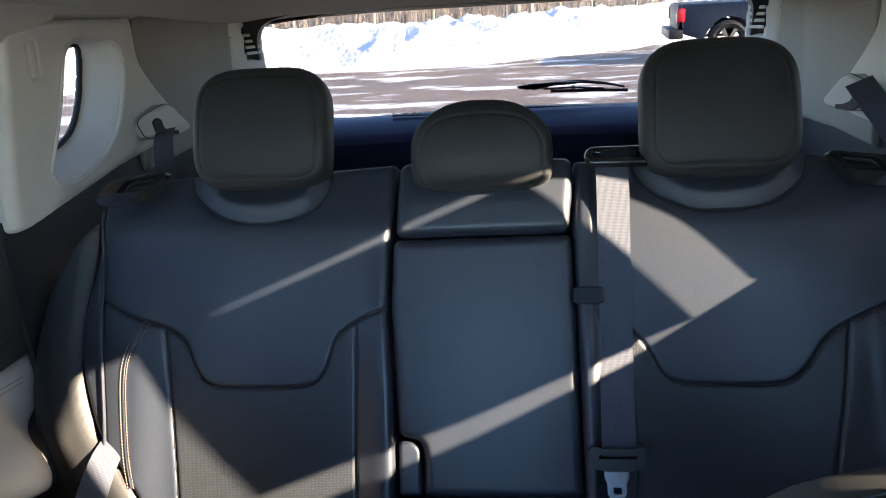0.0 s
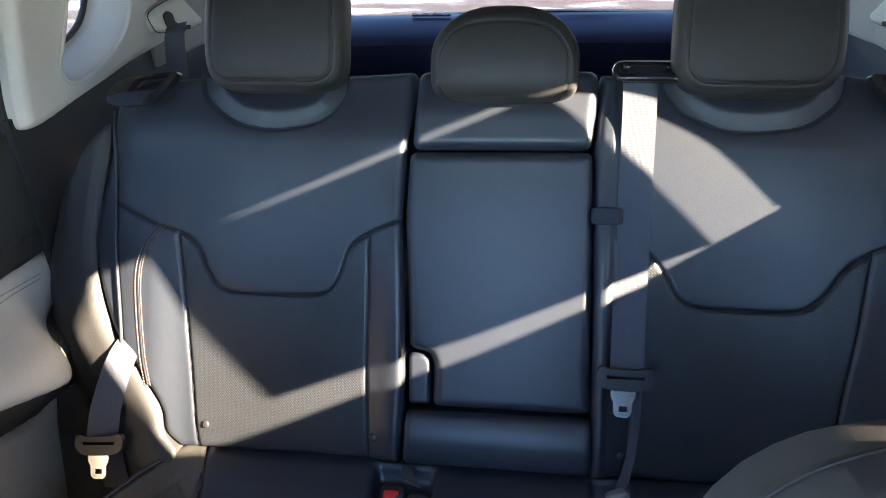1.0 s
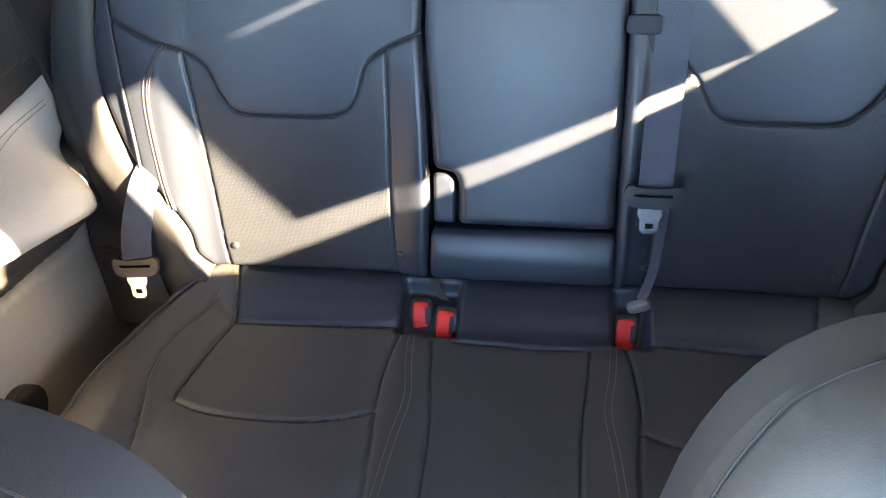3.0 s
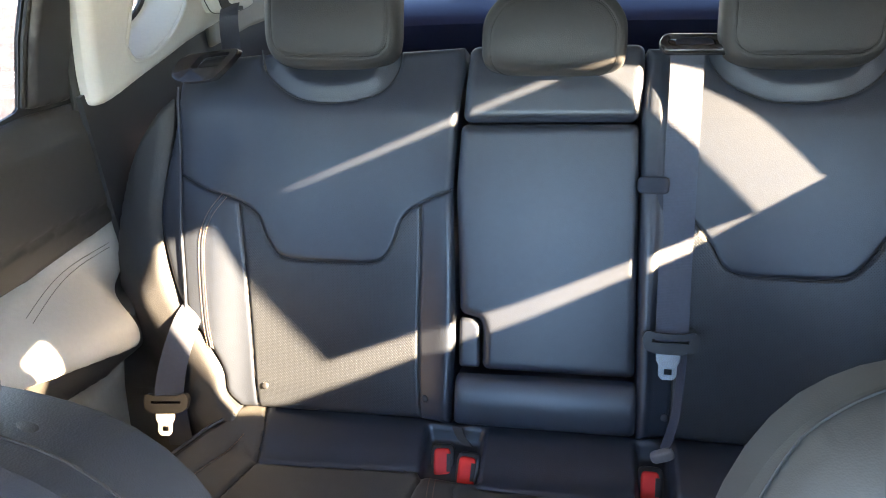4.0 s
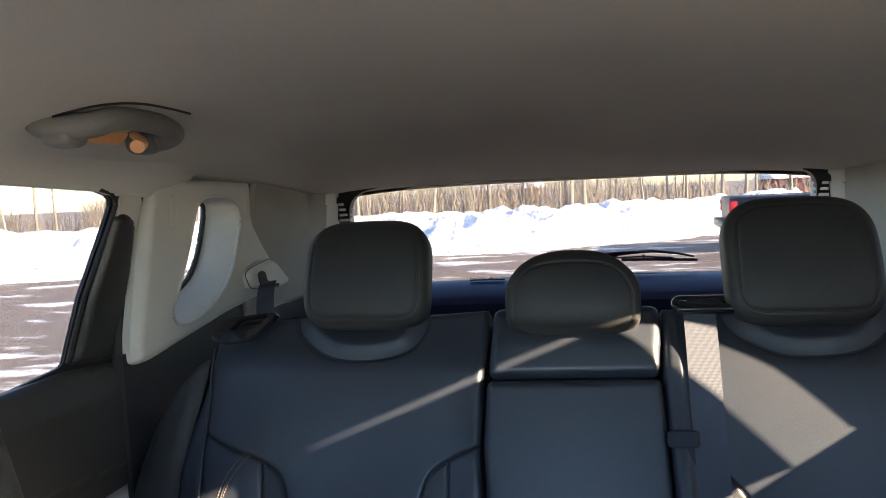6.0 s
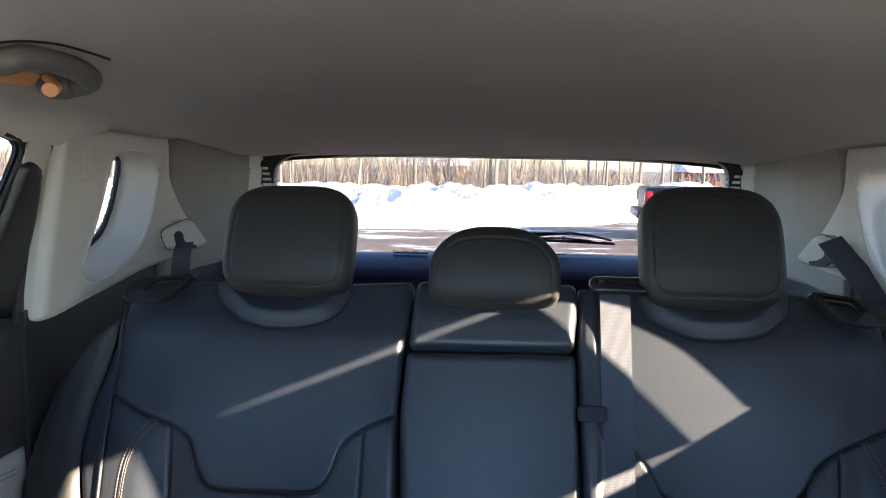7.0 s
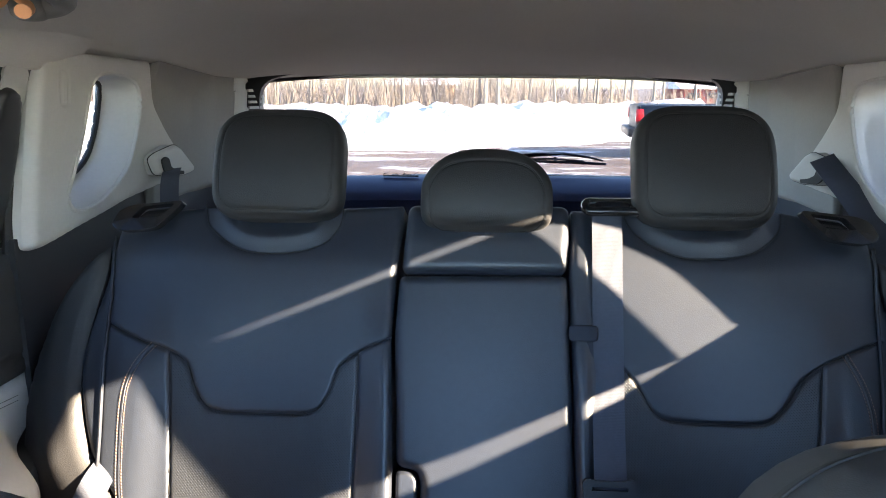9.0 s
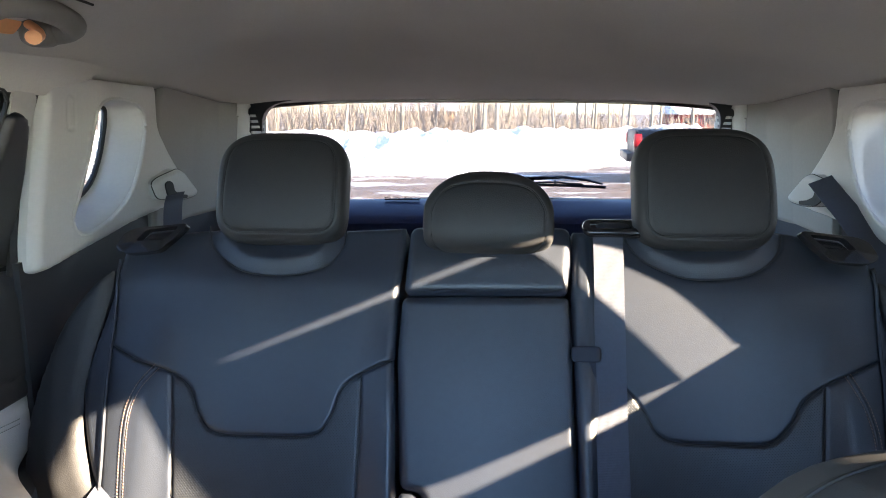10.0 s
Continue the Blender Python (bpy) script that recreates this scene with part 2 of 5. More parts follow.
def tube_bm(pts, radius, sides=8, flat=1.0, closed=False):
    """A round bar along points."""
    bm = bmesh.new()
    pts = [Vector(p) for p in pts]
    rings = []
    k = len(pts)
    for i, p in enumerate(pts):
        d = (pts[(i + 1) % k] - pts[i - 1]) if closed or 0 < i < k - 1 else (pts[1] - pts[0] if i == 0 else pts[-1] - pts[-2])
        d.normalize()
        side = d.cross(Vector((0, 0, 1)))
        if side.length < 1e-3:
            side = Vector((1, 0, 0))
        side.normalize()
        up = side.cross(d)
        r = radius[i] if isinstance(radius, (list, tuple)) else radius
        rings.append([bm.verts.new(p + side * (r * math.cos(a)) + up * (r * flat * math.sin(a))) for a in (2 * math.pi * j / sides for j in range(sides))])
    for i in range(k if closed else k - 1):
        a, b = rings[i], rings[(i + 1) % k]
        for j in range(sides):
            bm.faces.new((a[j], a[(j + 1) % sides], b[(j + 1) % sides], b[j]))
    if not closed:
        bm.faces.new(rings[0][::-1])
        bm.faces.new(rings[-1])
    return bm


def ribbon_bm(centers, across, width, thick):
    """A strap: centre points, a direction across at each, width and thickness."""
    bm = bmesh.new()
    rows = []
    k = len(centers)
    for i, c in enumerate(centers):
        c = Vector(c)
        a = Vector(across[i] if isinstance(across[0], (tuple, list, Vector)) else across).normalized()
        d = (Vector(centers[min(i + 1, k - 1)]) - Vector(centers[max(i - 1, 0)])).normalized()
        nrm = a.cross(d).normalized()
        rows.append([bm.verts.new(c + a * (width / 2 * s) + nrm * (thick / 2 * e)) for s, e in ((-1, -1), (1, -1), (1, 1), (-1, 1))])
    for r0, r1 in zip(rows, rows[1:]):
        for j in range(4):
            bm.faces.new((r0[j], r0[(j + 1) % 4], r1[(j + 1) % 4], r1[j]))
    bm.faces.new(rows[0][::-1])
    bm.faces.new(rows[-1])
    return bm


def sheet_bm(loops, place, thick):
    """A plate with holes: loops in its plane, the first the outline; place(a, b, depth) gives a point."""
    bm = bmesh.new()
    for z in (0.0, thick):
        es = []
        for lp in loops:
            vs = [bm.verts.new(place(a, b, z)) for a, b in lp]
            es += [bm.edges.new((vs[i], vs[(i + 1) % len(vs)])) for i in range(len(vs))]
        bmesh.ops.triangle_fill(bm, use_beauty=True, use_dissolve=False, edges=es)
    bm.verts.ensure_lookup_table()
    total = sum(len(lp) for lp in loops)
    base = 0
    for lp in loops:
        m = len(lp)
        for i in range(m):
            a, b = base + i, base + (i + 1) % m
            bm.faces.new((bm.verts[a], bm.verts[b], bm.verts[b + total], bm.verts[a + total]))
        base += m
    return bm


def round_loop(pts, r=0.02, n=5):
    """Rounds the corners of a loop."""
    out = []
    k = len(pts)
    for i in range(k):
        p = Vector(pts[i])
        a, b = Vector(pts[i - 1]) - p, Vector(pts[(i + 1) % k]) - p
        c = min(r, a.length * 0.45, b.length * 0.45)
        p0, p1 = p + a.normalized() * c, p + b.normalized() * c
        for j in range(n + 1):
            t = j / n
            out.append(tuple((1 - t) ** 2 * p0 + 2 * t * (1 - t) * p + t * t * p1))
    return out


def stitches(name, parent, line, mat, gap=0.005, length=0.0034, r=0.0006, lift=0.0008):
    """A row of short threads along points in space."""
    pts = [Vector(p) for p in line]
    bm = bmesh.new()
    run = 0.0
    for a, b in zip(pts, pts[1:]):
        d = b - a
        dist = d.length
        d.normalize()
        side = d.cross(Vector((0, -0.9, 0.43))).normalized()
        up = side.cross(d).normalized()
        if up.dot(Vector((0, -0.9, 0.43))) < 0:
            up = -up
        while run < dist:
            c = a + d * run
            vs = [bm.verts.new(c + d * (length * s) + side * (r * e) + up * (lift * f)) for s, e, f in
                  ((-.5, -1, 0), (-.5, 1, 0), (.5, 1, 0), (.5, -1, 0), (-.25, -.6, 1), (-.25, .6, 1), (.25, .6, 1), (.25, -.6, 1))]
            for f in ((4, 5, 6, 7), (0, 1, 5, 4), (1, 2, 6, 5), (2, 3, 7, 6), (3, 0, 4, 7)):
                bm.faces.new([vs[i] for i in f])
            run += gap
        run -= dist
    return part(name, bm, mat, parent, smooth=False)


# ---- car shell ----
def side_x(z):
    """Half width of the glass line at a height."""
    return 0.775 - (z - 1.21) * 0.29 if z > 1.21 else 0.775 + 0.03 * (1.21 - z)


def side_place(s, out=0.0):
    return lambda y, z, d: Vector((s * (side_x(z) + out + d), y, z))


FRONT_WINDOW = [(-1.45, 1.21), (-0.56, 1.21), (-0.545, 1.52), (-1.20, 1.52)]
REAR_WINDOW = [(-0.378, 1.238), (-0.348, 1.2140), (-0.235, 1.2145), (-0.0265, 1.2285), (0.0645, 1.2550), (0.0880, 1.435), (0.080, 1.465), (0.068, 1.485), (0.047, 1.502), (0.02, 1.512), (-0.05, 1.5165), (-0.177, 1.5150), (-0.290, 1.5140), (-0.348, 1.448)]
NEAR_WINDOW = [(-0.378, 1.232), (-0.348, 1.2090), (-0.235, 1.2085), (-0.1097, 1.2100), (-0.03, 1.2170), (0.0579, 1.2256), (0.0640, 1.2310), (0.0733, 1.3288), (0.0896, 1.3902), (0.1080, 1.4564), (0.1096, 1.4698), (0.1070, 1.4780), (0.0963, 1.4846), (0.0696, 1.4908), (-0.1074, 1.4995), (-0.2218, 1.5042), (-0.290, 1.5050), (-0.348, 1.448)]
QUARTER_WINDOW = [(0.268, 1.287), (0.386, 1.296), (0.437, 1.321), (0.468, 1.372), (0.486, 1.437), (0.486, 1.466), (0.352, 1.466)]
RECESS = [tuple(p) for p in curve_points([(0.2577, 1.2795), (0.2758, 1.3136), (0.306, 1.374), (0.325, 1.426), (0.343, 1.463), (0.380, 1.478), (0.445, 1.477), (0.502, 1.462), (0.518, 1.415), (0.478, 1.319), (0.409, 1.269), (0.327, 1.246), (0.273, 1.252)], 5, True)]
QUARTER_HOLE = [(0.41 + (y - 0.41) * 1.05, 1.38 + (z - 1.38) * 1.06) for y, z in RECESS]
BODY_LINE = [(-1.75, 0.35), (1.12, 0.35), (1.25, 0.9), (1.22, 1.21), (1.10, 1.55), (-1.18, 1.56), (-1.75, 1.21)]
for s, side in ((-1, "near"), (1, "far")):
    side_window = NEAR_WINDOW if s < 0 else REAR_WINDOW
    holes = [round_loop(FRONT_WINDOW, 0.025), round_loop(side_window, 0.003)] + [QUARTER_HOLE]
    wall = part("wall_" + side, sheet_bm([BODY_LINE] + holes, side_place(s), 0.006), PLASTIC, None, smooth=False)
    tagged(wall, "black inner side shell of the car with three window openings", "car side", kind="structure")
    for i, w in enumerate((FRONT_WINDOW, side_window, QUARTER_WINDOW)):
        pane = part("window_%d" % (i + 1 + (3 if s > 0 else 0)), sheet_bm([round_loop([(y, z) for y, z in w], 0.004)], side_place(s, 0.002) if i < 2 else (lambda y, z, d, s=s: Vector((s * (0.772 + d), 0.41 + (y - 0.41) * 1.25, 1.38 + (z - 1.38) * 1.2))), 0.004), DIMMING_GLASS if i else GLASS, None, smooth=False)
        pane.visible_shadow = False
        tagged(pane, "clear side window pane of the car", "window", kind="structure")
        if i:
            continue
        seal = part("seal", sheet_bm([round_loop(w, 0.025), round_loop([(y * 0.985 + 0.015 * sum(a for a, _ in w) / len(w), z * 0.985 + 0.015 * sum(b for _, b in w) / len(w)) for y, z in w], 0.025)],
                    side_place(s, -0.004), 0.006), RUBBER, pane, smooth=False)


def floor_plate():
    ob = part("floor", box_bm((-0.8, -1.75, 0.32), (0.8, 1.2, 0.36)), CARPET, None)
    tagged(ob, "black carpeted floor of the car", "floor", kind="structure")


floor_plate()


def ceiling_z(x, y):
    c = np.interp(y, [-1.75, -1.2, -0.4, 0.2, 0.6, 0.9, 1.1], [1.56, 1.60, 1.615, 1.61, 1.575, 1.53, 1.488])
    d = np.interp(y, [-1.2, 0.1, 0.5, 0.9, 1.1], [0.10, 0.105, 0.085, 0.05, 0.03])
    return c - d * (np.abs(x) / 0.70) ** 4


def headliner():
    xs, ys = np.linspace(-0.69, 0.69, 61), np.linspace(-1.2, 1.085, 80)
    vs = [(x, y, float(ceiling_z(x, y))) for x in xs for y in ys]
    n = len(ys)
    fs = [(i * n + j, i * n + j + 1, (i + 1) * n + j + 1, (i + 1) * n + j) for i in range(60) for j in range(n - 1)]
    ob = mesh_object("ceiling", vs, fs, HEADLINER)
    m = ob.modifiers.new("thickness", "SOLIDIFY")
    m.thickness = 0.012
    m.offset = 1 if ob.data.polygons[0].normal.z > 0 else -1
    tagged(ob, "light grey woven cloth headliner", "headliner", kind="structure")
    # roof skin
    roof = mesh_object("roof", [(x * 1.06, y * 1.03, z + 0.035) for x, y, z in vs], [f[::-1] for f in fs], PAINT)
    tagged(roof, "painted steel roof skin", "roof", kind="structure")


headliner()


def roof_rail():
    """Headliner edge that rolls down to the top of the near side windows."""
    low = lambda y: float(np.interp(y, [-0.5, -0.2218, -0.1074, 0.0696, 0.0963, 0.19, 0.25, 0.34], [1.508, 1.5035, 1.499, 1.4905, 1.484, 1.480, 1.487, 1.512]))
    bm = bmesh.new()
    rows = []
    for y in np.linspace(-0.52, 0.36, 60):
        z0, z1 = float(ceiling_z(0.645, y)) - 0.002, low(y)
        prof = [(-0.645, z0), (-0.662, z0 + (z1 - z0) * 0.26), (-0.676, z0 + (z1 - z0) * 0.56), (-0.684, z1 + 0.004), (-0.688, z1), (-0.700, z1 + 0.002), (-0.705, z0)]
        rows.append([bm.verts.new((x, y, z)) for x, z in prof])
    for a, b in zip(rows, rows[1:]):
        for j in range(len(a)):
            k = (j + 1) % len(a)
            bm.faces.new((a[j], a[k], b[k], b[j]))
    bm.faces.new(rows[0])
    bm.faces.new(rows[-1][::-1])
    tagged(part("trim_roof_rail", bm, HEADLINER, None), "grey cloth headliner edge above the side windows", "roof rail", kind="structure")


roof_rail()


def header_strip():
    pts = [(x, 1.088, float(ceiling_z(x, 1.085)) - 0.003) for x in np.linspace(-0.62, 0.62, 40)]
    tagged(part("trim_header", tube_bm(pts, 0.0045, 8), TRIM, None), "thin light grey edge strip above the rear window", "edge strip", kind="structure")


header_strip()


def front_of_car():
    """Firewall, dashboard block and windscreen ahead of the front seats."""
    bm = bmesh.new()
    prof = [(-1.75, 0.36), (-1.45, 0.36), (-1.40, 0.80), (-1.36, 1.02), (-1.42, 1.10), (-1.75, 1.16), (-1.78, 0.36)]
    for x in (-0.77, 0.77):
        for y, z in prof:
            bm.verts.new((x, y, z))
    bm.verts.ensure_lookup_table()
    k = len(prof)
    for i in range(k):
        bm.faces.new((bm.verts[i], bm.verts[(i + 1) % k], bm.verts[k + (i + 1) % k], bm.verts[k + i]))
    bm.faces.new([bm.verts[i] for i in range(k)])
    bm.faces.new([bm.verts[k + i] for i in range(k)][::-1])
    tagged(part("dashboard", bm, PLASTIC, None), "black soft plastic dashboard", "dashboard", kind="structure")
    place = lambda a, b, d: Vector((a, -1.76 + (b - 1.16) * 1.25, b + d))
    rim = [(-0.76, 1.15), (0.76, 1.15), (0.62, 1.60), (-0.62, 1.60)]
    frame_ob = part("windscreen_frame", sheet_bm([[(-0.83, 1.12), (0.83, 1.12), (0.78, 1.62), (-0.78, 1.62)], rim], place, 0.03), TRIM, None, smooth=False)
    tagged(frame_ob, "light grey trim round the windscreen", "windscreen frame", kind="structure")
    pane = part("window_7", sheet_bm([rim], place, 0.005), GLASS, None, smooth=False)
    pane.visible_shadow = False
    tagged(pane, "clear windscreen pane", "window", kind="structure")


front_of_car()

# ---- tailgate and rear window ----
def hatch_place(x, z, d):
    return Vector((x, 1.20 - (z - 1.2) * 0.42 + d - 0.05 * (x / 0.6) ** 2, z))


REAR_GLASS = curve_points([(-0.50, 1.205), (0.0, 1.212), (0.50, 1.218), (0.60, 1.30), (0.62, 1.40), (0.580, 1.484), (0.37, 1.502), (0.0, 1.507), (-0.37, 1.498), (-0.575, 1.476), (-0.62, 1.39), (-0.60, 1.29)], 6, True)


# Black sill plastic with the blue of reflected sky put into its colour.
SILL = material("sky_blued_black_plastic", (0.020, 0.028, 0.075), 0.35, 0.12, 120, 0.1, 700)


def tailgate():
    outer = [(-0.80, 0.35), (0.80, 0.35), (0.79, 1.2), (0.71, 1.53), (-0.71, 1.53), (-0.79, 1.2)]
    gate = part("wall_rear", sheet_bm([outer, [tuple(p) for p in REAR_GLASS]], hatch_place, 0.03), PLASTIC, None, smooth=False)
    tagged(gate, "black tailgate inner panel with the rear window opening", "tailgate", kind="structure")
    pane = part("window_8", sheet_bm([[tuple(p * 1.02 - np.array((0, 0.0268))) for p in REAR_GLASS]], lambda a, b, d: hatch_place(a, b, d + 0.031), 0.004), DIMMING_GLASS, None, smooth=False)
    pane.visible_shadow = False
    tagged(pane, "clear rear window pane", "window", kind="structure")
    # sill under the window
    bm = bmesh.new()
    prof = [(1.06, 1.155), (1.075, 1.175), (1.155, 1.205), (1.19, 1.208), (1.19, 1.0), (1.08, 1.0)]
    n = 24
    rows = []
    for i in range(n + 1):
        x = -0.66 + 1.32 * i / n
        rows.append([bm.verts.new((x, y - 0.05 * (x / 0.6) ** 2, z + 0.008 * x)) for y, z in prof])
    for a, b in zip(rows, rows[1:]):
        for j in range(len(prof)):
            k = (j + 1) % len(prof)
            bm.faces.new((a[j], a[k], b[k], b[j]))
    tagged(part("rear_sill", bm, SILL, None), "black plastic sill under the rear window", "window sill", kind="structure")
    # load cover
    bm = box_bm((-0.64, 0.36, 1.06), (0.64, 1.07, 1.075), 0.004)
    tagged(part("load_cover", bm, CARPET, None), "black fabric load cover behind the rear seats", "load cover", kind="structure")


tailgate()


# ---- rear bench: backrests ----
TS, TC = 0.399, 0.917


def on_back(u, v, w):
    """Points over the reclined backrest plane."""
    u, v, w = np.broadcast_arrays(np.asarray(u, float), v, w)
    return np.stack([u, v * TS - w * TC, 0.69 + v * TC + w * TS], -1)


def back_point(u, v, w=0.0):
    return Vector(on_back(u, v, w).tolist())


YOKE_L = curve_points([(-0.603, 0.432), (-0.544, 0.405), (-0.506, 0.394), (-0.468, 0.370), (-0.447, 0.326), (-0.418, 0.300), (-0.342, 0.297), (-0.266, 0.300), (-0.239, 0.326), (-0.222, 0.372), (-0.188, 0.398), (-0.140, 0.420)], 8)
YOKE_R = curve_points([(0.171, 0.410), (0.200, 0.395), (0.226, 0.372), (0.247, 0.344), (0.262, 0.318), (0.288, 0.305), (0.356, 0.303), (0.427, 0.306), (0.460, 0.332), (0.484, 0.368), (0.519, 0.395), (0.554, 0.412), (0.606, 0.434)], 8)
SCOOP_L = curve_points([(-0.467, 0.640), (-0.4625, 0.618), (-0.4498, 0.592), (-0.3987, 0.5575), (-0.3322, 0.5502), (-0.268, 0.5645), (-0.238, 0.5984), (-0.2325, 0.640)], 8)
SCOOP_R = curve_points([(0.226, 0.640), (0.2308, 0.6127), (0.2569, 0.5813), (0.309, 0.5576), (0.3611, 0.5549), (0.422, 0.5659), (0.4669, 0.6016), (0.476, 0.640)], 8)
PIPE_L = curve_points([(-0.612, 0.575), (-0.608, 0.525), (-0.601, 0.434), (-0.594, 0.334), (-0.588, 0.250), (-0.586, 0.198)], 8)
PIPE_R = PIPE_L * np.array((-1, 1))
EDGE_L = curve_points([(-0.498, 0.042), (-0.518, 0.068), (-0.5235, 0.105), (-0.5455, 0.147), (-0.581, 0.195), (-0.607, 0.235), (-0.629, 0.306), (-0.637, 0.365), (-0.632, 0.430), (-0.618, 0.510), (-0.614, 0.570), (-0.604, 0.618)], 8)
OUT_L = np.concatenate([EDGE_L, np.array([(-0.46, 0.632), (-0.22, 0.634), (-0.135, 0.640), (-0.132, 0.60), (-0.139, 0.53), (-0.143, 0.42), (-0.136, 0.30), (-0.132, 0.18), (-0.137, 0.046)])])
OUT_R = np.concatenate([np.array([(0.150, 0.046), (0.147, 0.15), (0.142, 0.34), (0.137, 0.52), (0.143, 0.636), (0.232, 0.634), (0.47, 0.640)]), (EDGE_L * np.array((-1, 1)))[::-1]])


def bench_base(center):
    def base(u, v):
        t = np.abs(u - center)
        low = 1 - smoothstep(0.34, 0.52, v)
        w = 0.014 * smoothstep(0.14, 0.20, t) * low - 0.007 * smoothstep(0.22, 0.30, t)
        w = w + 0.006 * np.cos(np.clip(t / 0.2, 0, 1.5) * 1.5) * (1 - low)
        return w - 0.02 * smoothstep(0.53, 0.64, v) - 0.006 * (1 - smoothstep(0.03, 0.1, v))
    return base


def lane(line, off):
    line = np.asarray(line, float)
    d = np.gradient(line, axis=0)
    nrm = np.stack([-d[:, 1], d[:, 0]], 1) / np.maximum(np.hypot(*d.T), 1e-9)[:, None]
    return line + nrm * off


def thread_on(line, base, lift=0.001):
    line = np.asarray(line)
    return [tuple(p) for p in on_back(line[:, 0], line[:, 1], base(line[:, 0], line[:, 1]) + lift)]


BENCH = thing("rear_bench", "black leather rear bench with split folding backrests", "car bench")


def outer_backrest(sign, label):
    shell = OUT_L if sign < 0 else OUT_R
    seat = part("backrest", sheet_bm([[tuple(p) for p in shell[::3]]], lambda a, b, d: back_point(a, b, -0.128 + d), 0.012), CARPET, BENCH, label, smooth=False)
    if sign < 0:
        out, yoke, scoop, pipe, c = OUT_L, YOKE_L, SCOOP_L, PIPE_L, -0.34
        ins_a = np.array([(-0.497, 0.386), (-0.484, 0.26), (-0.476, 0.17), (-0.466, 0.04)])
        ins_b = np.array([(-0.193, 0.394), (-0.192, 0.30), (-0.193, 0.18), (-0.187, 0.04)])
        st = curve_points([(-0.520, 0.398), (-0.546, 0.360), (-0.557, 0.309), (-0.551, 0.20), (-0.541, 0.145)], 8)
    else:
        out, yoke, scoop, pipe, c = OUT_R, YOKE_R, SCOOP_R, PIPE_R, 0.35
        ins_a = np.array([(0.515, 0.392), (0.506, 0.286), (0.49, 0.17), (0.475, 0.04)])
        ins_b = np.array([(0.205, 0.392), (0.203, 0.30), (0.202, 0.18), (0.196, 0.04)])
        st = curve_points([(0.546, 0.409), (0.568, 0.360), (0.578, 0.297), (0.566, 0.20), (0.552, 0.145)], 8)
    base0 = bench_base(c)
    scoop_poly = np.concatenate([scoop, [(scoop[-1][0], 0.7), (scoop[0][0], 0.7)]])

    def base(u, v):
        q = np.stack([np.atleast_1d(u), np.atleast_1d(v)], 1)
        d, _ = nearest(q, scoop)
        strip_up = 0.003 * (1 - smoothstep(0.160, 0.169, u)) if sign > 0 else 0.0
        return base0(u, v) + strip_up - np.where(inside(q, scoop_poly), 0.003 * smoothstep(0, 0.003, d) - 0.010 * smoothstep(0.0, 0.036, d) + 0.30 * np.maximum(d - 0.028, 0), 0)
    top = np.concatenate([yoke, [(-0.10, 0.43), (-0.10, 0.8), (-0.70, 0.8), (-0.70, 0.46)] if sign < 0 else [(0.70, 0.46), (0.70, 0.8), (0.171, 0.8)]])
    insert = np.concatenate([ins_a, ins_b[::-1]])
    insert_poly = np.concatenate([insert, [insert[0]]])
    wing_in = np.concatenate([ins_b, [(sign * 0.1, 0.0), (sign * 0.1, 0.45)]])
    strip = [("belt_strip", [(0.10, 0.0), (0.171, 0.0), (0.171, 0.7), (0.10, 0.7)], LEATHER, "")] if sign > 0 else []
    panels = strip + [("shoulder_panel", top, LEATHER, ""), ("perforated_insert", insert_poly, PERFORATED, "black leather punched with rows of holes"), ("inner_bolster", wing_in, LEATHER, ""), ("outer_bolster", None, LEATHER, "")]
    padded(seat, on_back, out, [yoke, scoop, pipe, ins_a, ins_b], panels, 0.0029, base, 0.013, 0.13, 0.0045)
    for off in (-0.0045, 0.0045):
        stitches("stitching", seat, thread_on(lane(st, off), base), THREAD)
    for ln, dip in ((yoke, -0.0030), (scoop[2:-2], -0.0028), (ins_a, -0.0030), (ins_b, -0.0030)):
        fine = np.concatenate([np.linspace(p, q, 6, endpoint=False) for p, q in zip(ln, ln[1:])])
        part("seam", tube_bm(thread_on(fine, base0, dip), 0.0010, 5), RUBBER, seat, "dark sewn seam")
    padded_line = thread_on(st, base, -0.001)
    part("welt", tube_bm(padded_line, 0.0022, 6), LEATHER_SOFT, seat)
    part("piping", tube_bm(thread_on(pipe, base, 0.001), 0.0028, 8), LEATHER_SOFT, seat, "thin grey leather piping")
    for u in ((-0.452, -0.179) if sign < 0 else (0.46, 0.19)):
        vs, fs = rounded((0.0062, 0.0062, 0.003), 2.2, 6)
        b = float(base(np.array([u]), np.array([0.084]))[0])
        mesh_object("rivet", [back_point(u + v[0], 0.084 + v[1], b + v[2]) for v in vs], fs, PLASTIC, seat)
    return seat, base


seat_l, base_l = outer_backrest(-1, "black leather rear backrest with perforated insert and tan stitching")
seat_r, base_r = outer_backrest(1, "wide black leather rear backrest with perforated insert beside the belt")


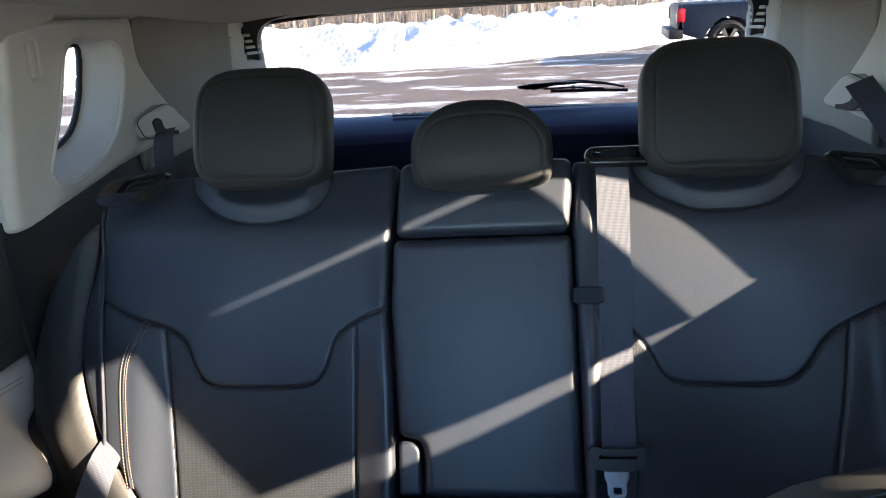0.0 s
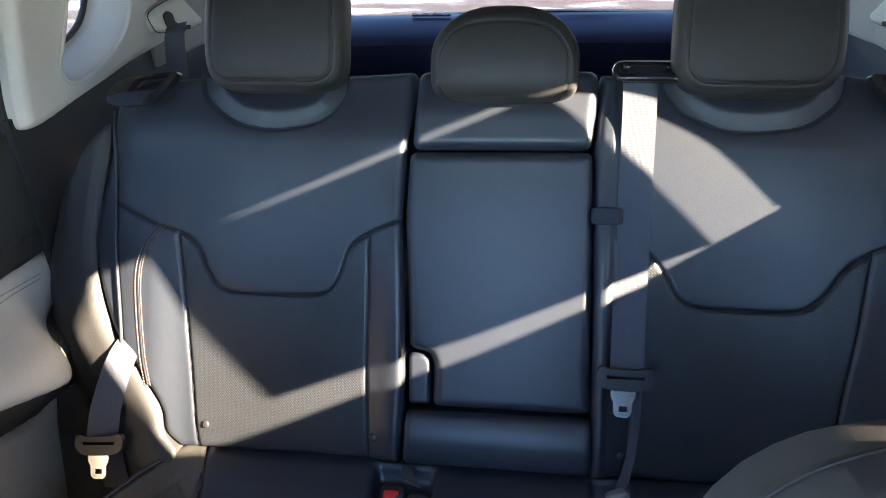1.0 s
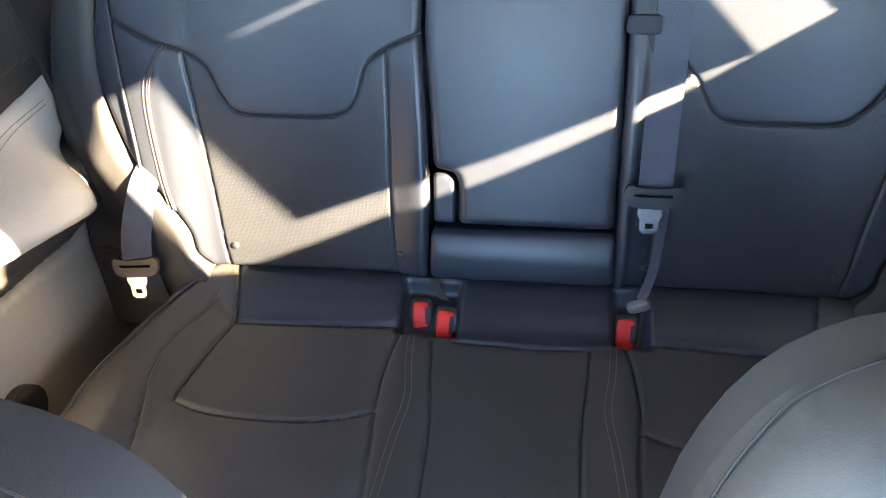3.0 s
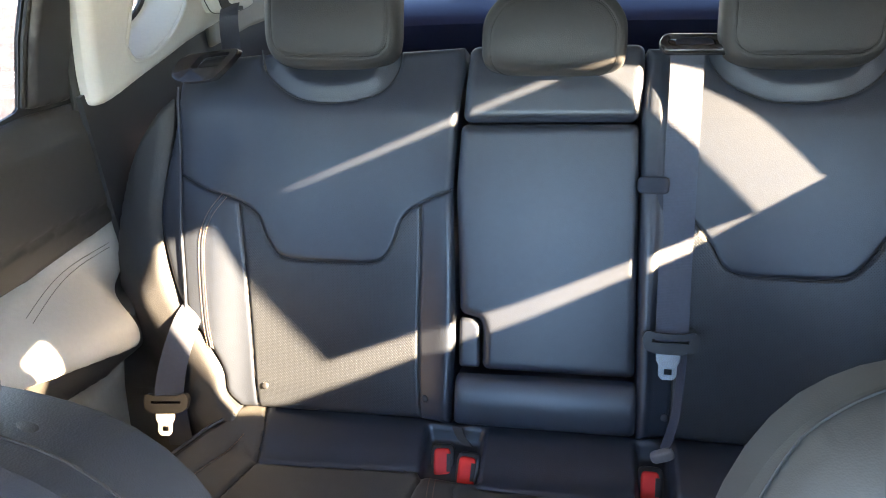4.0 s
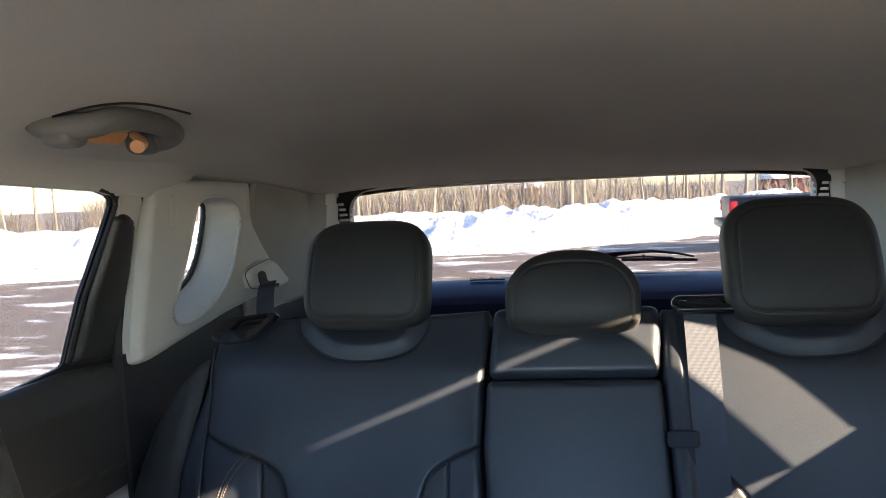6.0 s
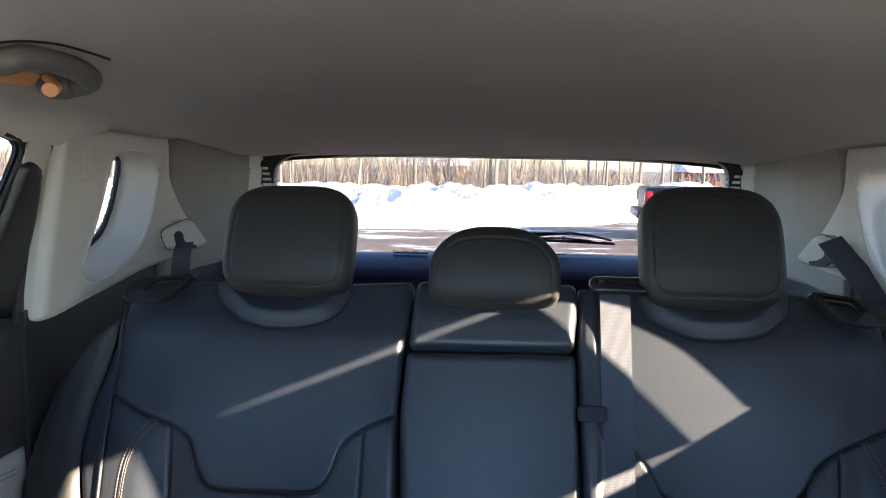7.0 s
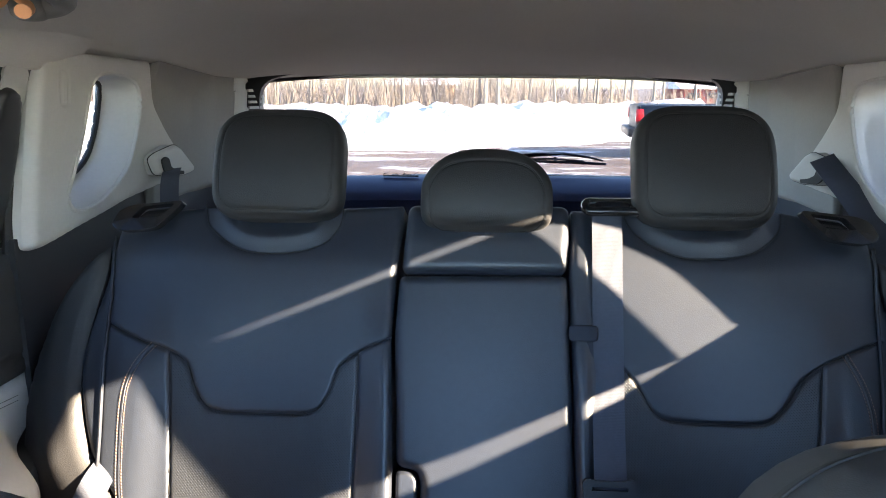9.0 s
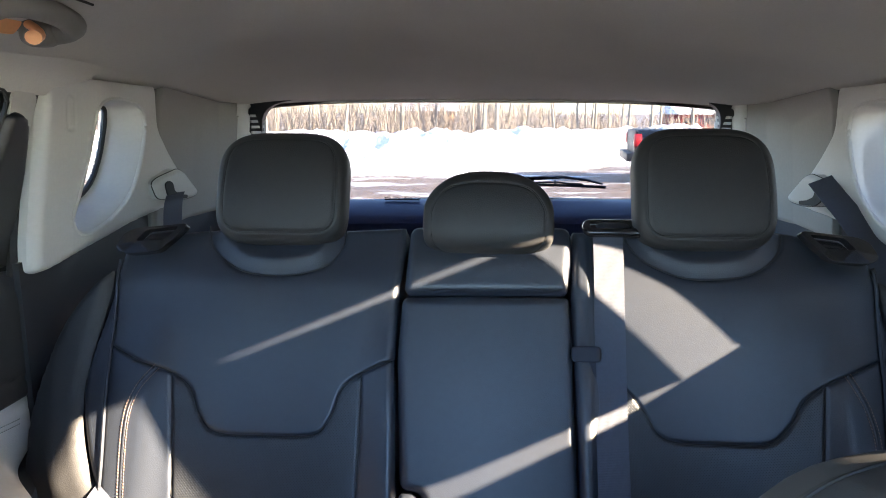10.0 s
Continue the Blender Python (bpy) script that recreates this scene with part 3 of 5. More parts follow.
def centre_backrest():
    seat = part("middle_backrest", sheet_bm([[(-0.135, 0.04), (0.147, 0.04), (0.144, 0.63), (-0.132, 0.63)]], lambda a, b, d: back_point(a, b, -0.118 + d), 0.012), CARPET, BENCH, "middle backrest with fold-down armrest panel", smooth=False)
    flat = lambda u, v: 0.004 * np.cos(u / 0.14 * 1.4) - 0.012 * smoothstep(0.57, 0.64, v)
    pad = [(-0.132, 0.523), (-0.127, 0.60), (-0.125, 0.640), (0.138, 0.642), (0.139, 0.60), (0.133, 0.527)]
    padded(seat, on_back, round_loop(pad, 0.015), [], [("upper_pad", None, LEATHER, "")], 0.0035, flat, 0.016, 0.12)
    arm = [(-0.133, 0.519), (-0.138, 0.42), (-0.131, 0.30), (-0.127, 0.225), (-0.094, 0.218), (-0.089, 0.20), (-0.089, 0.138), (0.1455, 0.139), (0.1405, 0.34), (0.1335, 0.5235)]
    bulge = lambda u, v: 0.010 - 0.10 * u * u
    padded(seat, on_back, round_loop(arm, 0.012), [], [("armrest_panel", None, LEATHER_SOFT, "")], 0.0035, bulge, 0.015, 0.12)
    tab = [(-0.126, 0.140), (-0.127, 0.218), (-0.105, 0.218), (-0.094, 0.208), (-0.093, 0.140)]
    padded(seat, on_back, round_loop(tab, 0.006), [], [("pull_tab", None, LEATHER, "")], 0.0025, lambda u, v: 0.004 + 0 * u, 0.006, 0.12)
    low = [(-0.132, 0.046), (-0.130, 0.130), (0.1475, 0.134), (0.149, 0.048)]
    padded(seat, on_back, round_loop(low, 0.012), [], [("lower_roll", None, LEATHER, "")], 0.0035, lambda u, v: 0.016 * np.cos((v - 0.089) / 0.045 * 1.25) + 0 * u, 0.008, 0.12)


centre_backrest()


def headrest(label, u0, v0, half, seam, power, arch, bend):
    """A soft block with an arched top, a sewn front panel and two posts."""
    h = thing("headrest", label, "headrest", "rear headrests", at=back_point(u0, v0 - half[1], 0.0))
    line = np.array(round_loop([(a * half[0], b * half[1]) for a, b in seam], half[1] * 0.42, 8))
    origin = np.array(back_point(u0, v0 - half[1], 0.0))

    def shape(v):
        a, b, c = v
        if c > 0:
            d, _ = nearest(np.array([(a, b)]), line, True)
            g = 0.0018 * np.exp(-(d[0] / 0.0022) ** 2)
            c -= g * min(1, c / (half[2] * 0.6))
        b = (b + half[1]) * (1 - arch * min(1, abs(a) / half[0]) ** bend) - half[1]
        if c < 0:
            a = a * (1 - 0.22 * (c / half[2]) ** 2)
        return np.array((a, b, c - (b / half[1]) ** 2 * 0.012))
    vs, fs = rounded(half, power, 72, shape)
    pts = [tuple(np.array(back_point(u0 + v[0], v0 + v[1], v[2] - 0.004)) - origin) for v in vs]
    mesh_object("cushion", pts, [f[::-1] for f in fs], HEADREST_LEATHER, h)
    seam_pts = []
    for a, b in line:
        c = half[2] * max(0.0, 1 - abs(a / half[0]) ** power - abs(b / half[1]) ** power) ** (1 / power)
        if c > half[2] * 0.3:
            q = shape((a, b, c))
            seam_pts.append(tuple(np.array(back_point(u0 + q[0], v0 + q[1], q[2] - 0.0038)) - origin))
    cut = 0
    if len(seam_pts) < len(line):
        gaps = [np.hypot(*(np.array(p) - np.array(q))[[0, 2]]) for p, q in zip(seam_pts, seam_pts[1:])]
        cut = int(np.argmax(gaps)) + 1
    part("seam", tube_bm(seam_pts[cut:] + seam_pts[:cut], 0.0011, 5, closed=len(seam_pts) == len(line)), RUBBER, h, "dark stitched seam")
    for s in (-0.05, 0.05):
        x0 = np.array(back_point(u0 + s, v0 - half[1] - 0.045, -0.085)) - origin
        x1 = np.array(back_point(u0 + s, v0 - half[1] + 0.05, -0.025)) - origin
        part("post", tube_bm([x0, x1], 0.006, 10), CHROME, h, "chrome headrest post")
    return h


OUTER_SEAM = [(-0.84, -0.85), (0.84, -0.85), (0.85, 0.0), (0.80, 0.80), (-0.80, 0.80), (-0.85, 0.0)]
headrest("black leather outer rear headrest with stitched front panel", -0.338, 0.6990, (0.109, 0.096, 0.045), OUTER_SEAM, 4.6, 0.09, 3.5)
headrest("black leather outer rear headrest with stitched front panel", 0.348, 0.7045, (0.112, 0.1025, 0.045), OUTER_SEAM, 4.6, 0.09, 3.5)
headrest("low black leather middle headrest with arched seam", 0.003, 0.660, (0.106, 0.069, 0.048), [(-0.85, -0.97), (0.85, -0.97), (0.86, 0.2), (0.66, 0.58), (-0.66, 0.58), (-0.86, 0.2)], 4.4, 0.30, 2.5)


# ---- rear bench: cushion ----
def cushion():
    seat = part("bench_cushion", box_bm((-0.56, -0.42, 0.40), (0.56, 0.04, 0.62), 0.03), CARPET, BENCH, "bench cushion with tan stitched bolsters")
    place = lambda x, y, w: np.stack(np.broadcast_arrays(np.asarray(x, float), np.asarray(y, float), 0.70 + np.asarray(w, float)), -1)
    out = np.concatenate([curve_points([(-0.49, 0.055), (-0.515, 0.035), (-0.565, -0.04), (-0.605, -0.14), (-0.625, -0.25), (-0.62, -0.36), (-0.58, -0.44)], 6), [(0.58, -0.44)], (curve_points([(-0.49, 0.055), (-0.515, 0.035), (-0.565, -0.04), (-0.605, -0.14), (-0.625, -0.25), (-0.62, -0.36)], 6) * np.array((-1, 1)))[::-1]])

    def pocket(u, v):
        w = np.zeros_like(u)
        for a, b in ((-0.172, -0.086), (0.154, 0.202)):
            q = smoothstep(a - 0.008, a + 0.004, u) * (1 - smoothstep(b - 0.004, b + 0.008, u)) * smoothstep(-0.074, -0.062, v) * (1 - smoothstep(0.012, 0.026, v))
            w = w - 0.028 * q
        return w

    def base(u, v):
        u, v = np.atleast_1d(u), np.atleast_1d(v)
        roll = 0.024 * smoothstep(-0.065, 0.02, v) + 0.003 * np.exp(-((v + 0.030) / 0.022) ** 2) * (1 - smoothstep(0.42, 0.46, np.abs(u)))
        side = 0.018 * smoothstep(0.48, 0.56, np.abs(u)) * (1 - smoothstep(-0.05, 0.03, v))
        front = 0.02 * smoothstep(0.0, 1.0, (-v - 0.05) / 0.35)
        mid = 0.010 * np.exp(-(np.abs(np.abs(u) - 0.155) / 0.03) ** 2) * (1 - smoothstep(-0.10, -0.05, v))
        return roll + side + front + mid + pocket(u, v)
    seams = []
    for s in (-1, 1):
        k = np.array((s, 1))
        seams.append(curve_points([(0.165, -0.056), (0.30, -0.064), (0.437, -0.070)], 5) * k)
        seams.append(curve_points([(0.437, -0.070), (0.458, -0.13), (0.477, -0.22)], 6) * k)
        seams.append(curve_points([(0.480, -0.22), (0.43, -0.236), (0.35, -0.242), (0.26, -0.237), (0.176, -0.215)], 6) * k)
        seams.append(curve_points([(0.165, -0.06), (0.178, -0.12), (0.182, -0.19), (0.175, -0.27), (0.165, -0.43)], 6) * k)
        seams.append(curve_points([(0.118, -0.08), (0.112, -0.14), (0.103, -0.22), (0.10, -0.32), (0.102, -0.43)], 6) * k)
        seams.append(curve_points([(0.510, 0.004), (0.545, -0.045), (0.575, -0.11), (0.603, -0.20), (0.61, -0.30)], 6) * k)
        seams.append(curve_points([(0.480, -0.026), (0.505, -0.075), (0.524, -0.13), (0.525, -0.19), (0.511, -0.25), (0.493, -0.36)], 6) * k)
        seams.append(curve_points([(0.46, 0.047), (0.445, -0.01), (0.437, -0.070)], 5) * k)
        seams.append(curve_points([(0.437, -0.070), (0.46, -0.05), (0.483, -0.026)], 4) * k)
    seams.append(np.array([(-0.082, -0.078), (0.03, -0.082), (0.148, -0.076)]))
    ins_l = [(-0.437, -0.070), (-0.165, -0.056), (-0.178, -0.12), (-0.182, -0.19), (-0.176, -0.215), (-0.26, -0.237), (-0.35, -0.242), (-0.43, -0.236), (-0.48, -0.22), (-0.458, -0.13)]
    ins_c = [(-0.118, -0.08), (0.118, -0.08), (0.112, -0.14), (0.103, -0.22), (0.10, -0.32), (0.102, -0.43), (-0.102, -0.43), (-0.10, -0.32), (-0.103, -0.22), (-0.112, -0.14)]
    roll = [(-0.437, -0.070), (-0.165, -0.056), (-0.082, -0.078), (0.03, -0.082), (0.148, -0.076), (0.165, -0.056), (0.437, -0.070), (0.46, 0.07), (-0.46, 0.07)]
    # The roll's bluish highlight is given by the bluer backrest leather.
    panels = [("rear_roll", roll, LEATHER, "smooth black leather roll with its bluish sheen put into the colour"), ("seat_insert", ins_l, CUSHION_LEATHER, ""), ("seat_insert", [(-x, y) for x, y in ins_l], CUSHION_LEATHER, ""), ("middle_insert", ins_c, CUSHION_LEATHER, ""), ("bolster", None, CUSHION_LEATHER, "")]
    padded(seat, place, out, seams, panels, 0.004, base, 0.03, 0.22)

    def run(line):
        line = np.asarray(line)
        return [tuple(p) for p in place(line[:, 0], line[:, 1], base(line[:, 0], line[:, 1]) + 0.001)]
    for s in (-1, 1):
        k = np.array((s, 1))
        c = curve_points([(0.150, -0.072), (0.146, -0.13), (0.138, -0.19), (0.146, -0.26), (0.155, -0.36)], 8) * k
        for off in (-0.0045, 0.0045):
            stitches("stitching", seat, run(lane(c, off)), THREAD)
        c2 = curve_points([(0.475, -0.026), (0.500, -0.075), (0.519, -0.13), (0.520, -0.19), (0.506, -0.25), (0.488, -0.36)], 8) * k
        stitches("stitching", seat, run(c2), THREAD)
        c3 = curve_points([(0.510, 0.004), (0.545, -0.045), (0.575, -0.11), (0.603, -0.20), (0.61, -0.30)], 8) * k
        part("piping", tube_bm(run(c3), 0.0022, 6), LEATHER_SOFT, seat)


cushion()


def wing_height(u, v):
    """Relief of the wing over the backrest plane, from its seam towards the door."""
    d, _ = nearest(np.stack([np.atleast_1d(u), np.atleast_1d(v)], 1), EDGE_L)
    rise = 0.012 - 0.014 * smoothstep(0.27, 0.42, np.atleast_1d(v))
    return rise + 0.007 * smoothstep(0.0, 0.02, d) - 0.060 * smoothstep(0.045, 0.15, d)


def side_wing(s):
    """Fixed upholstered wing between backrest and door."""
    wing = part("side_wing", box_bm((s * 0.66 - 0.04, 0.10, 0.45), (s * 0.66 + 0.04, 0.20, 0.62), 0.01), CARPET, BENCH, "black padded wing between backrest and door")
    e = EDGE_L[:-4]
    out = np.concatenate([e, curve_points([(-0.614, 0.560), (-0.655, 0.515), (-0.695, 0.445), (-0.722, 0.35), (-0.738, 0.22), (-0.742, 0.10), (-0.742, -0.10)], 6), [(-0.49, -0.10)]]) * np.array((-s, 1))
    if s > 0:
        out = out[::-1]

    base = lambda u, v: wing_height(-np.abs(u), v)
    padded(wing, on_back, out, [np.array([(s * 0.72, 0.045), (s * 0.60, 0.05)])], [("cover", None, HEADREST_LEATHER, "")], 0.005, base, 0.006, 0.13)


side_wing(-1)
side_wing(1)


# ---- outside ----
def ground_sheet():
    xs = np.concatenate([[-1500, -400, -120], np.linspace(-60, 60, 61), [120, 400, 1500]])
    ys = np.concatenate([[-1500, -400, -120], np.linspace(-60, 70, 66), [130, 400, 1500]])
    vs = [(x, y, 0.0) for x in xs for y in ys]
    n = len(ys)
    fs = [(i * n + j, (i + 1) * n + j, (i + 1) * n + j + 1, i * n + j + 1) for i in range(len(xs) - 1) for j in range(n - 1)]
    ob = mesh_object("ground", vs, fs, GROUND, smooth=False)
    tagged(ob, "wet brown asphalt lot with painted sun and shade patches and streaks of packed snow", "ground", kind="structure")


def ground_material():
    # Tan and dark tones paint sun patches and shadows onto the asphalt.
    m = material("asphalt_with_snow", (0.24, 0.165, 0.115), 0.55, 0.3, 6.0, 0.5, 60, patch=0.35, second=(0.115, 0.092, 0.078))
    n, l = m.node_tree.nodes, m.node_tree.links
    b = n["Principled BSDF"]
    co = n.new("ShaderNodeTexCoord")
    mp = n.new("ShaderNodeMapping")
    mp.inputs["Scale"].default_value = (0.35, 0.9, 1)
    l.new(co.outputs["Object"], mp.inputs["Vector"])
    t = n.new("ShaderNodeTexNoise")
    t.inputs["Scale"].default_value = 1.5
    t.inputs["Detail"].default_value = 7
    t.inputs["Roughness"].default_value = 0.62
    l.new(mp.outputs[0], t.inputs["Vector"])
    r = n.new("ShaderNodeMapRange")
    r.inputs["From Min"].default_value, r.inputs["From Max"].default_value = 0.535, 0.60
    l.new(t.outputs["Fac"], r.inputs["Value"])
    mix = n.new("ShaderNodeMix")
    mix.data_type = "RGBA"
    l.new(r.outputs[0], mix.inputs[0])
    l.new(b.inputs["Base Color"].links[0].from_socket, mix.inputs[6])
    mix.inputs[7].default_value = (0.72, 0.73, 0.76, 1)
    l.new(mix.outputs[2], b.inputs["Base Color"])
    return m


GROUND = ground_material()
ground_sheet()


def snow_bank():
    """One long ploughed bank round the back and the side of the lot."""
    foot = curve_points([(-30, -24), (-24, -8), (-18, 4), (-13.2, 10.9), (-10.2, 12.6), (-6.0, 15.6), (-2.8, 15.4), (0, 16.4), (3, 18.3), (6, 21), (12, 24), (30, 28), (60, 30)], 10)
    seg = np.hypot(*np.diff(foot, axis=0).T)
    run = np.concatenate([[0], np.cumsum(seg)])
    s = np.arange(0, run[-1], 0.2)
    fx, fy = np.interp(s, run, foot[:, 0]), np.interp(s, run, foot[:, 1])
    d = np.gradient(np.stack([fx, fy], 1), axis=0)
    d /= np.hypot(*d.T)[:, None]
    nrm = np.stack([-d[:, 1], d[:, 0]], 1)
    across = np.concatenate([np.linspace(0, 5, 34), [5.6, 6.4, 7.4, 8.6]])
    vs = []
    for i in range(len(s)):
        for w in across:
            x, y = fx[i] + nrm[i, 0] * w, fy[i] + nrm[i, 1] * w
            rise = float(smoothstep(0, 2.6, np.array(w))) * (1 - 0.97 * float(smoothstep(4.4, 8.4, np.array(w))))
            h = 0.92 * rise + (-0.08 * rise if y > 12.5 else 0.45 * rise)
            k = min(1, w / 1.2) * (1 if w < 5 else 0.3)
            h += k * (0.24 * noise.noise(Vector((x * 0.5, y * 0.5, 0))) + 0.22 * noise.noise(Vector((x * 1.3, y * 1.3, 3))) + 0.22 * noise.noise(Vector((x * 3.1, y * 3.1, 7))))
            vs.append((x, y, max(-0.02, h) if w > 0 else -0.05))
    n = len(across)
    fs = [(i * n + j, i * n + j + 1, (i + 1) * n + j + 1, (i + 1) * n + j) for i in range(len(s) - 1) for j in range(n - 1)]
    tagged(mesh_object("snow_bank", vs, [f[::-1] for f in fs], SNOW), "long bank of ploughed white snow", "snow bank", kind="structure")


snow_bank()


def tree_mesh(seed, height):
    rng = random.Random(seed)
    bm = bmesh.new()

    def limb(p, d, length, r, depth):
        n = 5 if depth == 0 else 3
        ring0 = None
        q = Vector(p)
        for i in range(n + 1):
            t = i / n
            rr = r * (1 - 0.75 * t)
            side = d.cross(Vector((0.3, 0.9, 0.2))).normalized()
            up = d.cross(side).normalized()
            k = 6 if depth == 0 else 3
            ring = [bm.verts.new(q + side * rr * math.cos(2 * math.pi * j / k) + up * rr * math.sin(2 * math.pi * j / k)) for j in range(k)]
            if ring0:
                for j in range(k):
                    bm.faces.new((ring0[j], ring0[(j + 1) % k], ring[(j + 1) % k], ring[j]))
            ring0 = ring
            if depth < 3 and i > (1 if depth == 0 else 0):
                for _ in range(3 if depth == 0 else 2):
                    a = rng.uniform(0, 2 * math.pi)
                    nd = (d * rng.uniform(0.5, 1.0) + Vector((math.cos(a), math.sin(a), 0.35)) * rng.uniform(0.4, 0.8)).normalized()
                    limb(q, nd, length * rng.uniform(0.25, 0.45), rr * 0.5, depth + 1)
            d = (d + Vector((rng.uniform(-1, 1), rng.uniform(-1, 1), 0)) * 0.07).normalized()
            q = q + d * (length / n)
    limb(Vector((0, 0, -0.2)), Vector((rng.uniform(-.06, .06), rng.uniform(-.06, .06), 1)).normalized(), height, height * 0.0095, 0)
    me = bpy.data.meshes.new("trunk")
    bm.to_mesh(me)
    bm.free()
    me.materials.append(BARK)
    return me


def woods():
    rng = random.Random(5)
    kinds = [tree_mesh(i, h) for i, h in enumerate((7, 8.5, 6, 9, 7.5))]
    for i in range(90):
        if i < 60:
            y = rng.uniform(22, 38)
            x = rng.uniform(-0.62, 0.42) * (y + 1)
        else:
            x = -rng.uniform(17, 34)
            y = rng.uniform(8, 26)
        if x > 0.25 * y and rng.random() < 0.45:
            continue
        t = thing("tree", "bare pale-barked winter tree behind the snow bank", "tree", "bare trees", at=(x, y, 0.0))
        o = new("trunk", kinds[i % 5])
        o.parent = t
        o.rotation_euler = (0, 0, rng.uniform(0, 6.28))
        k = rng.uniform(0.7, 1.15)
        o.scale = (k, k, k)
    # thicket
    vs, fs = [], []

    def blade(p, d, length, side):
        k = len(vs)
        vs.extend((p - side, p + side, p + d * length))
        fs.append((k, k + 1, k + 2))
    for i in range(9500):
        if i < 5600:
            y = rng.uniform(25, 62)
            x = rng.uniform(-0.75, 0.62) * (y + 1)
            if x > 0.2 * y and rng.random() < 0.5:
                continue
        else:
            x = -rng.uniform(24, 52)
            y = rng.uniform(2, 40)
        h = rng.uniform(1.2, 2.6) * (0.75 + 0.45 * noise.noise(Vector((x * 0.12, y * 0.12, 2.0))) + 0.25 * (math.hypot(x, y) / 50))
        h *= 0.72 if x > 0.1 * y or i >= 5600 else 1.0
        p = Vector((x, y, 0.0))
        d = Vector((rng.uniform(-0.3, 0.3), rng.uniform(-0.3, 0.3), 1)).normalized()
        side = Vector((rng.uniform(0.4, 1), rng.uniform(-0.5, 0.5), 0)).normalized() * rng.uniform(0.012, 0.03)
        blade(p, d, h, side)
        for _ in range(4):
            t = rng.uniform(0.25, 0.9)
            e = (d + Vector((rng.uniform(-1, 1), rng.uniform(-1, 1), rng.uniform(-0.2, 0.5))) * 0.7).normalized()
            blade(p + d * h * t, e, h * 0.35, side * 0.6)
    tagged(mesh_object("thicket", vs, fs, TWIG, smooth=False), "brown leafless brush along the edge of the woods", "brush", kind="stuff")


woods()


# ---- cabin trim ----
# Darker copy of the light trim: shade on the rear pillars put into colour.
SHADED_TRIM = material("shaded_light_grey_trim", (0.19, 0.182, 0.165), 0.65, 0.06, 150, 0.25, 1100)
LOWER_GREY = material("brown_grey_plastic", (0.20, 0.185, 0.16), 0.6, 0.08, 120, 0.3, 700)
C_LINE = [(0.160, 1.206), (0.178, 1.200), (0.215, 1.202), (0.30, 1.214), (0.393, 1.2250), (0.473, 1.236), (0.60, 1.245), (0.735, 1.250), (0.740, 1.293), (0.640, 1.372), (0.585, 1.425), (0.572, 1.515), (0.196, 1.515), (0.194, 1.465), (0.178, 1.38), (0.160, 1.251)]


def trim_x(y, z):
    return 0.705 - (z - 1.2) * 0.08


def pillar_trim(s, name):
    t = thing(name, "light grey moulded pillar trim round the small quarter window", "pillar trim", kind="structure")
    ring = np.array(RECESS)
    glass = np.array(round_loop(QUARTER_WINDOW, 0.025))

    def place(y, z, w):
        y, z, w = np.broadcast_arrays(np.asarray(y, float), z, w)
        return np.stack([s * (trim_x(y, z) - w), y, z], -1)

    def base(y, z):
        q = np.stack([y, z], 1)
        d, _ = nearest(q, ring, True)
        dg, _ = nearest(q, glass, True)
        hole = inside(q, ring)
        return np.where(hole, -0.072 * smoothstep(0.0, 1.0, d / np.maximum(d + dg, 1e-4)) ** 0.8, 0.004 * np.exp(-d / 0.01))
    marks = []
    for y, z, a, b in ((0.262, 1.455, 0.011, 0.028), (0.553, 1.452, 0.009, 0.016)):
        lp = round_loop([(y - a, z - b), (y + a, z - b), (y + a, z + b), (y - a, z + b)], 0.008)
        marks.append(np.array(lp + lp[:1]))
    made = padded(t, place, round_loop(C_LINE, 0.02), marks + [np.array(RECESS + RECESS[:1]), np.concatenate([glass, glass[:1]])], [("opening", glass, TRIM, ""), ("panel", None, TRIM, "")], 0.0033, base, 0.018, 0.034, 0.0022)
    for o in made:
        if o.name.startswith("opening"):
            bpy.data.objects.remove(o)
    part("recess_lip", tube_bm([Vector(place(y, z, 0.0005).tolist()) for y, z in ring], 0.0042, 8, closed=True), TRIM, t)
    part("rubber_edge", tube_bm([Vector(place(y, z, -0.066).tolist()) for y, z in glass], 0.005, 6, closed=True), RUBBER, t, "black rubber edge of the quarter window")
    return t


pillar_trim(-1, "trim_pillar_near")
pillar_trim(1, "trim_pillar_far")


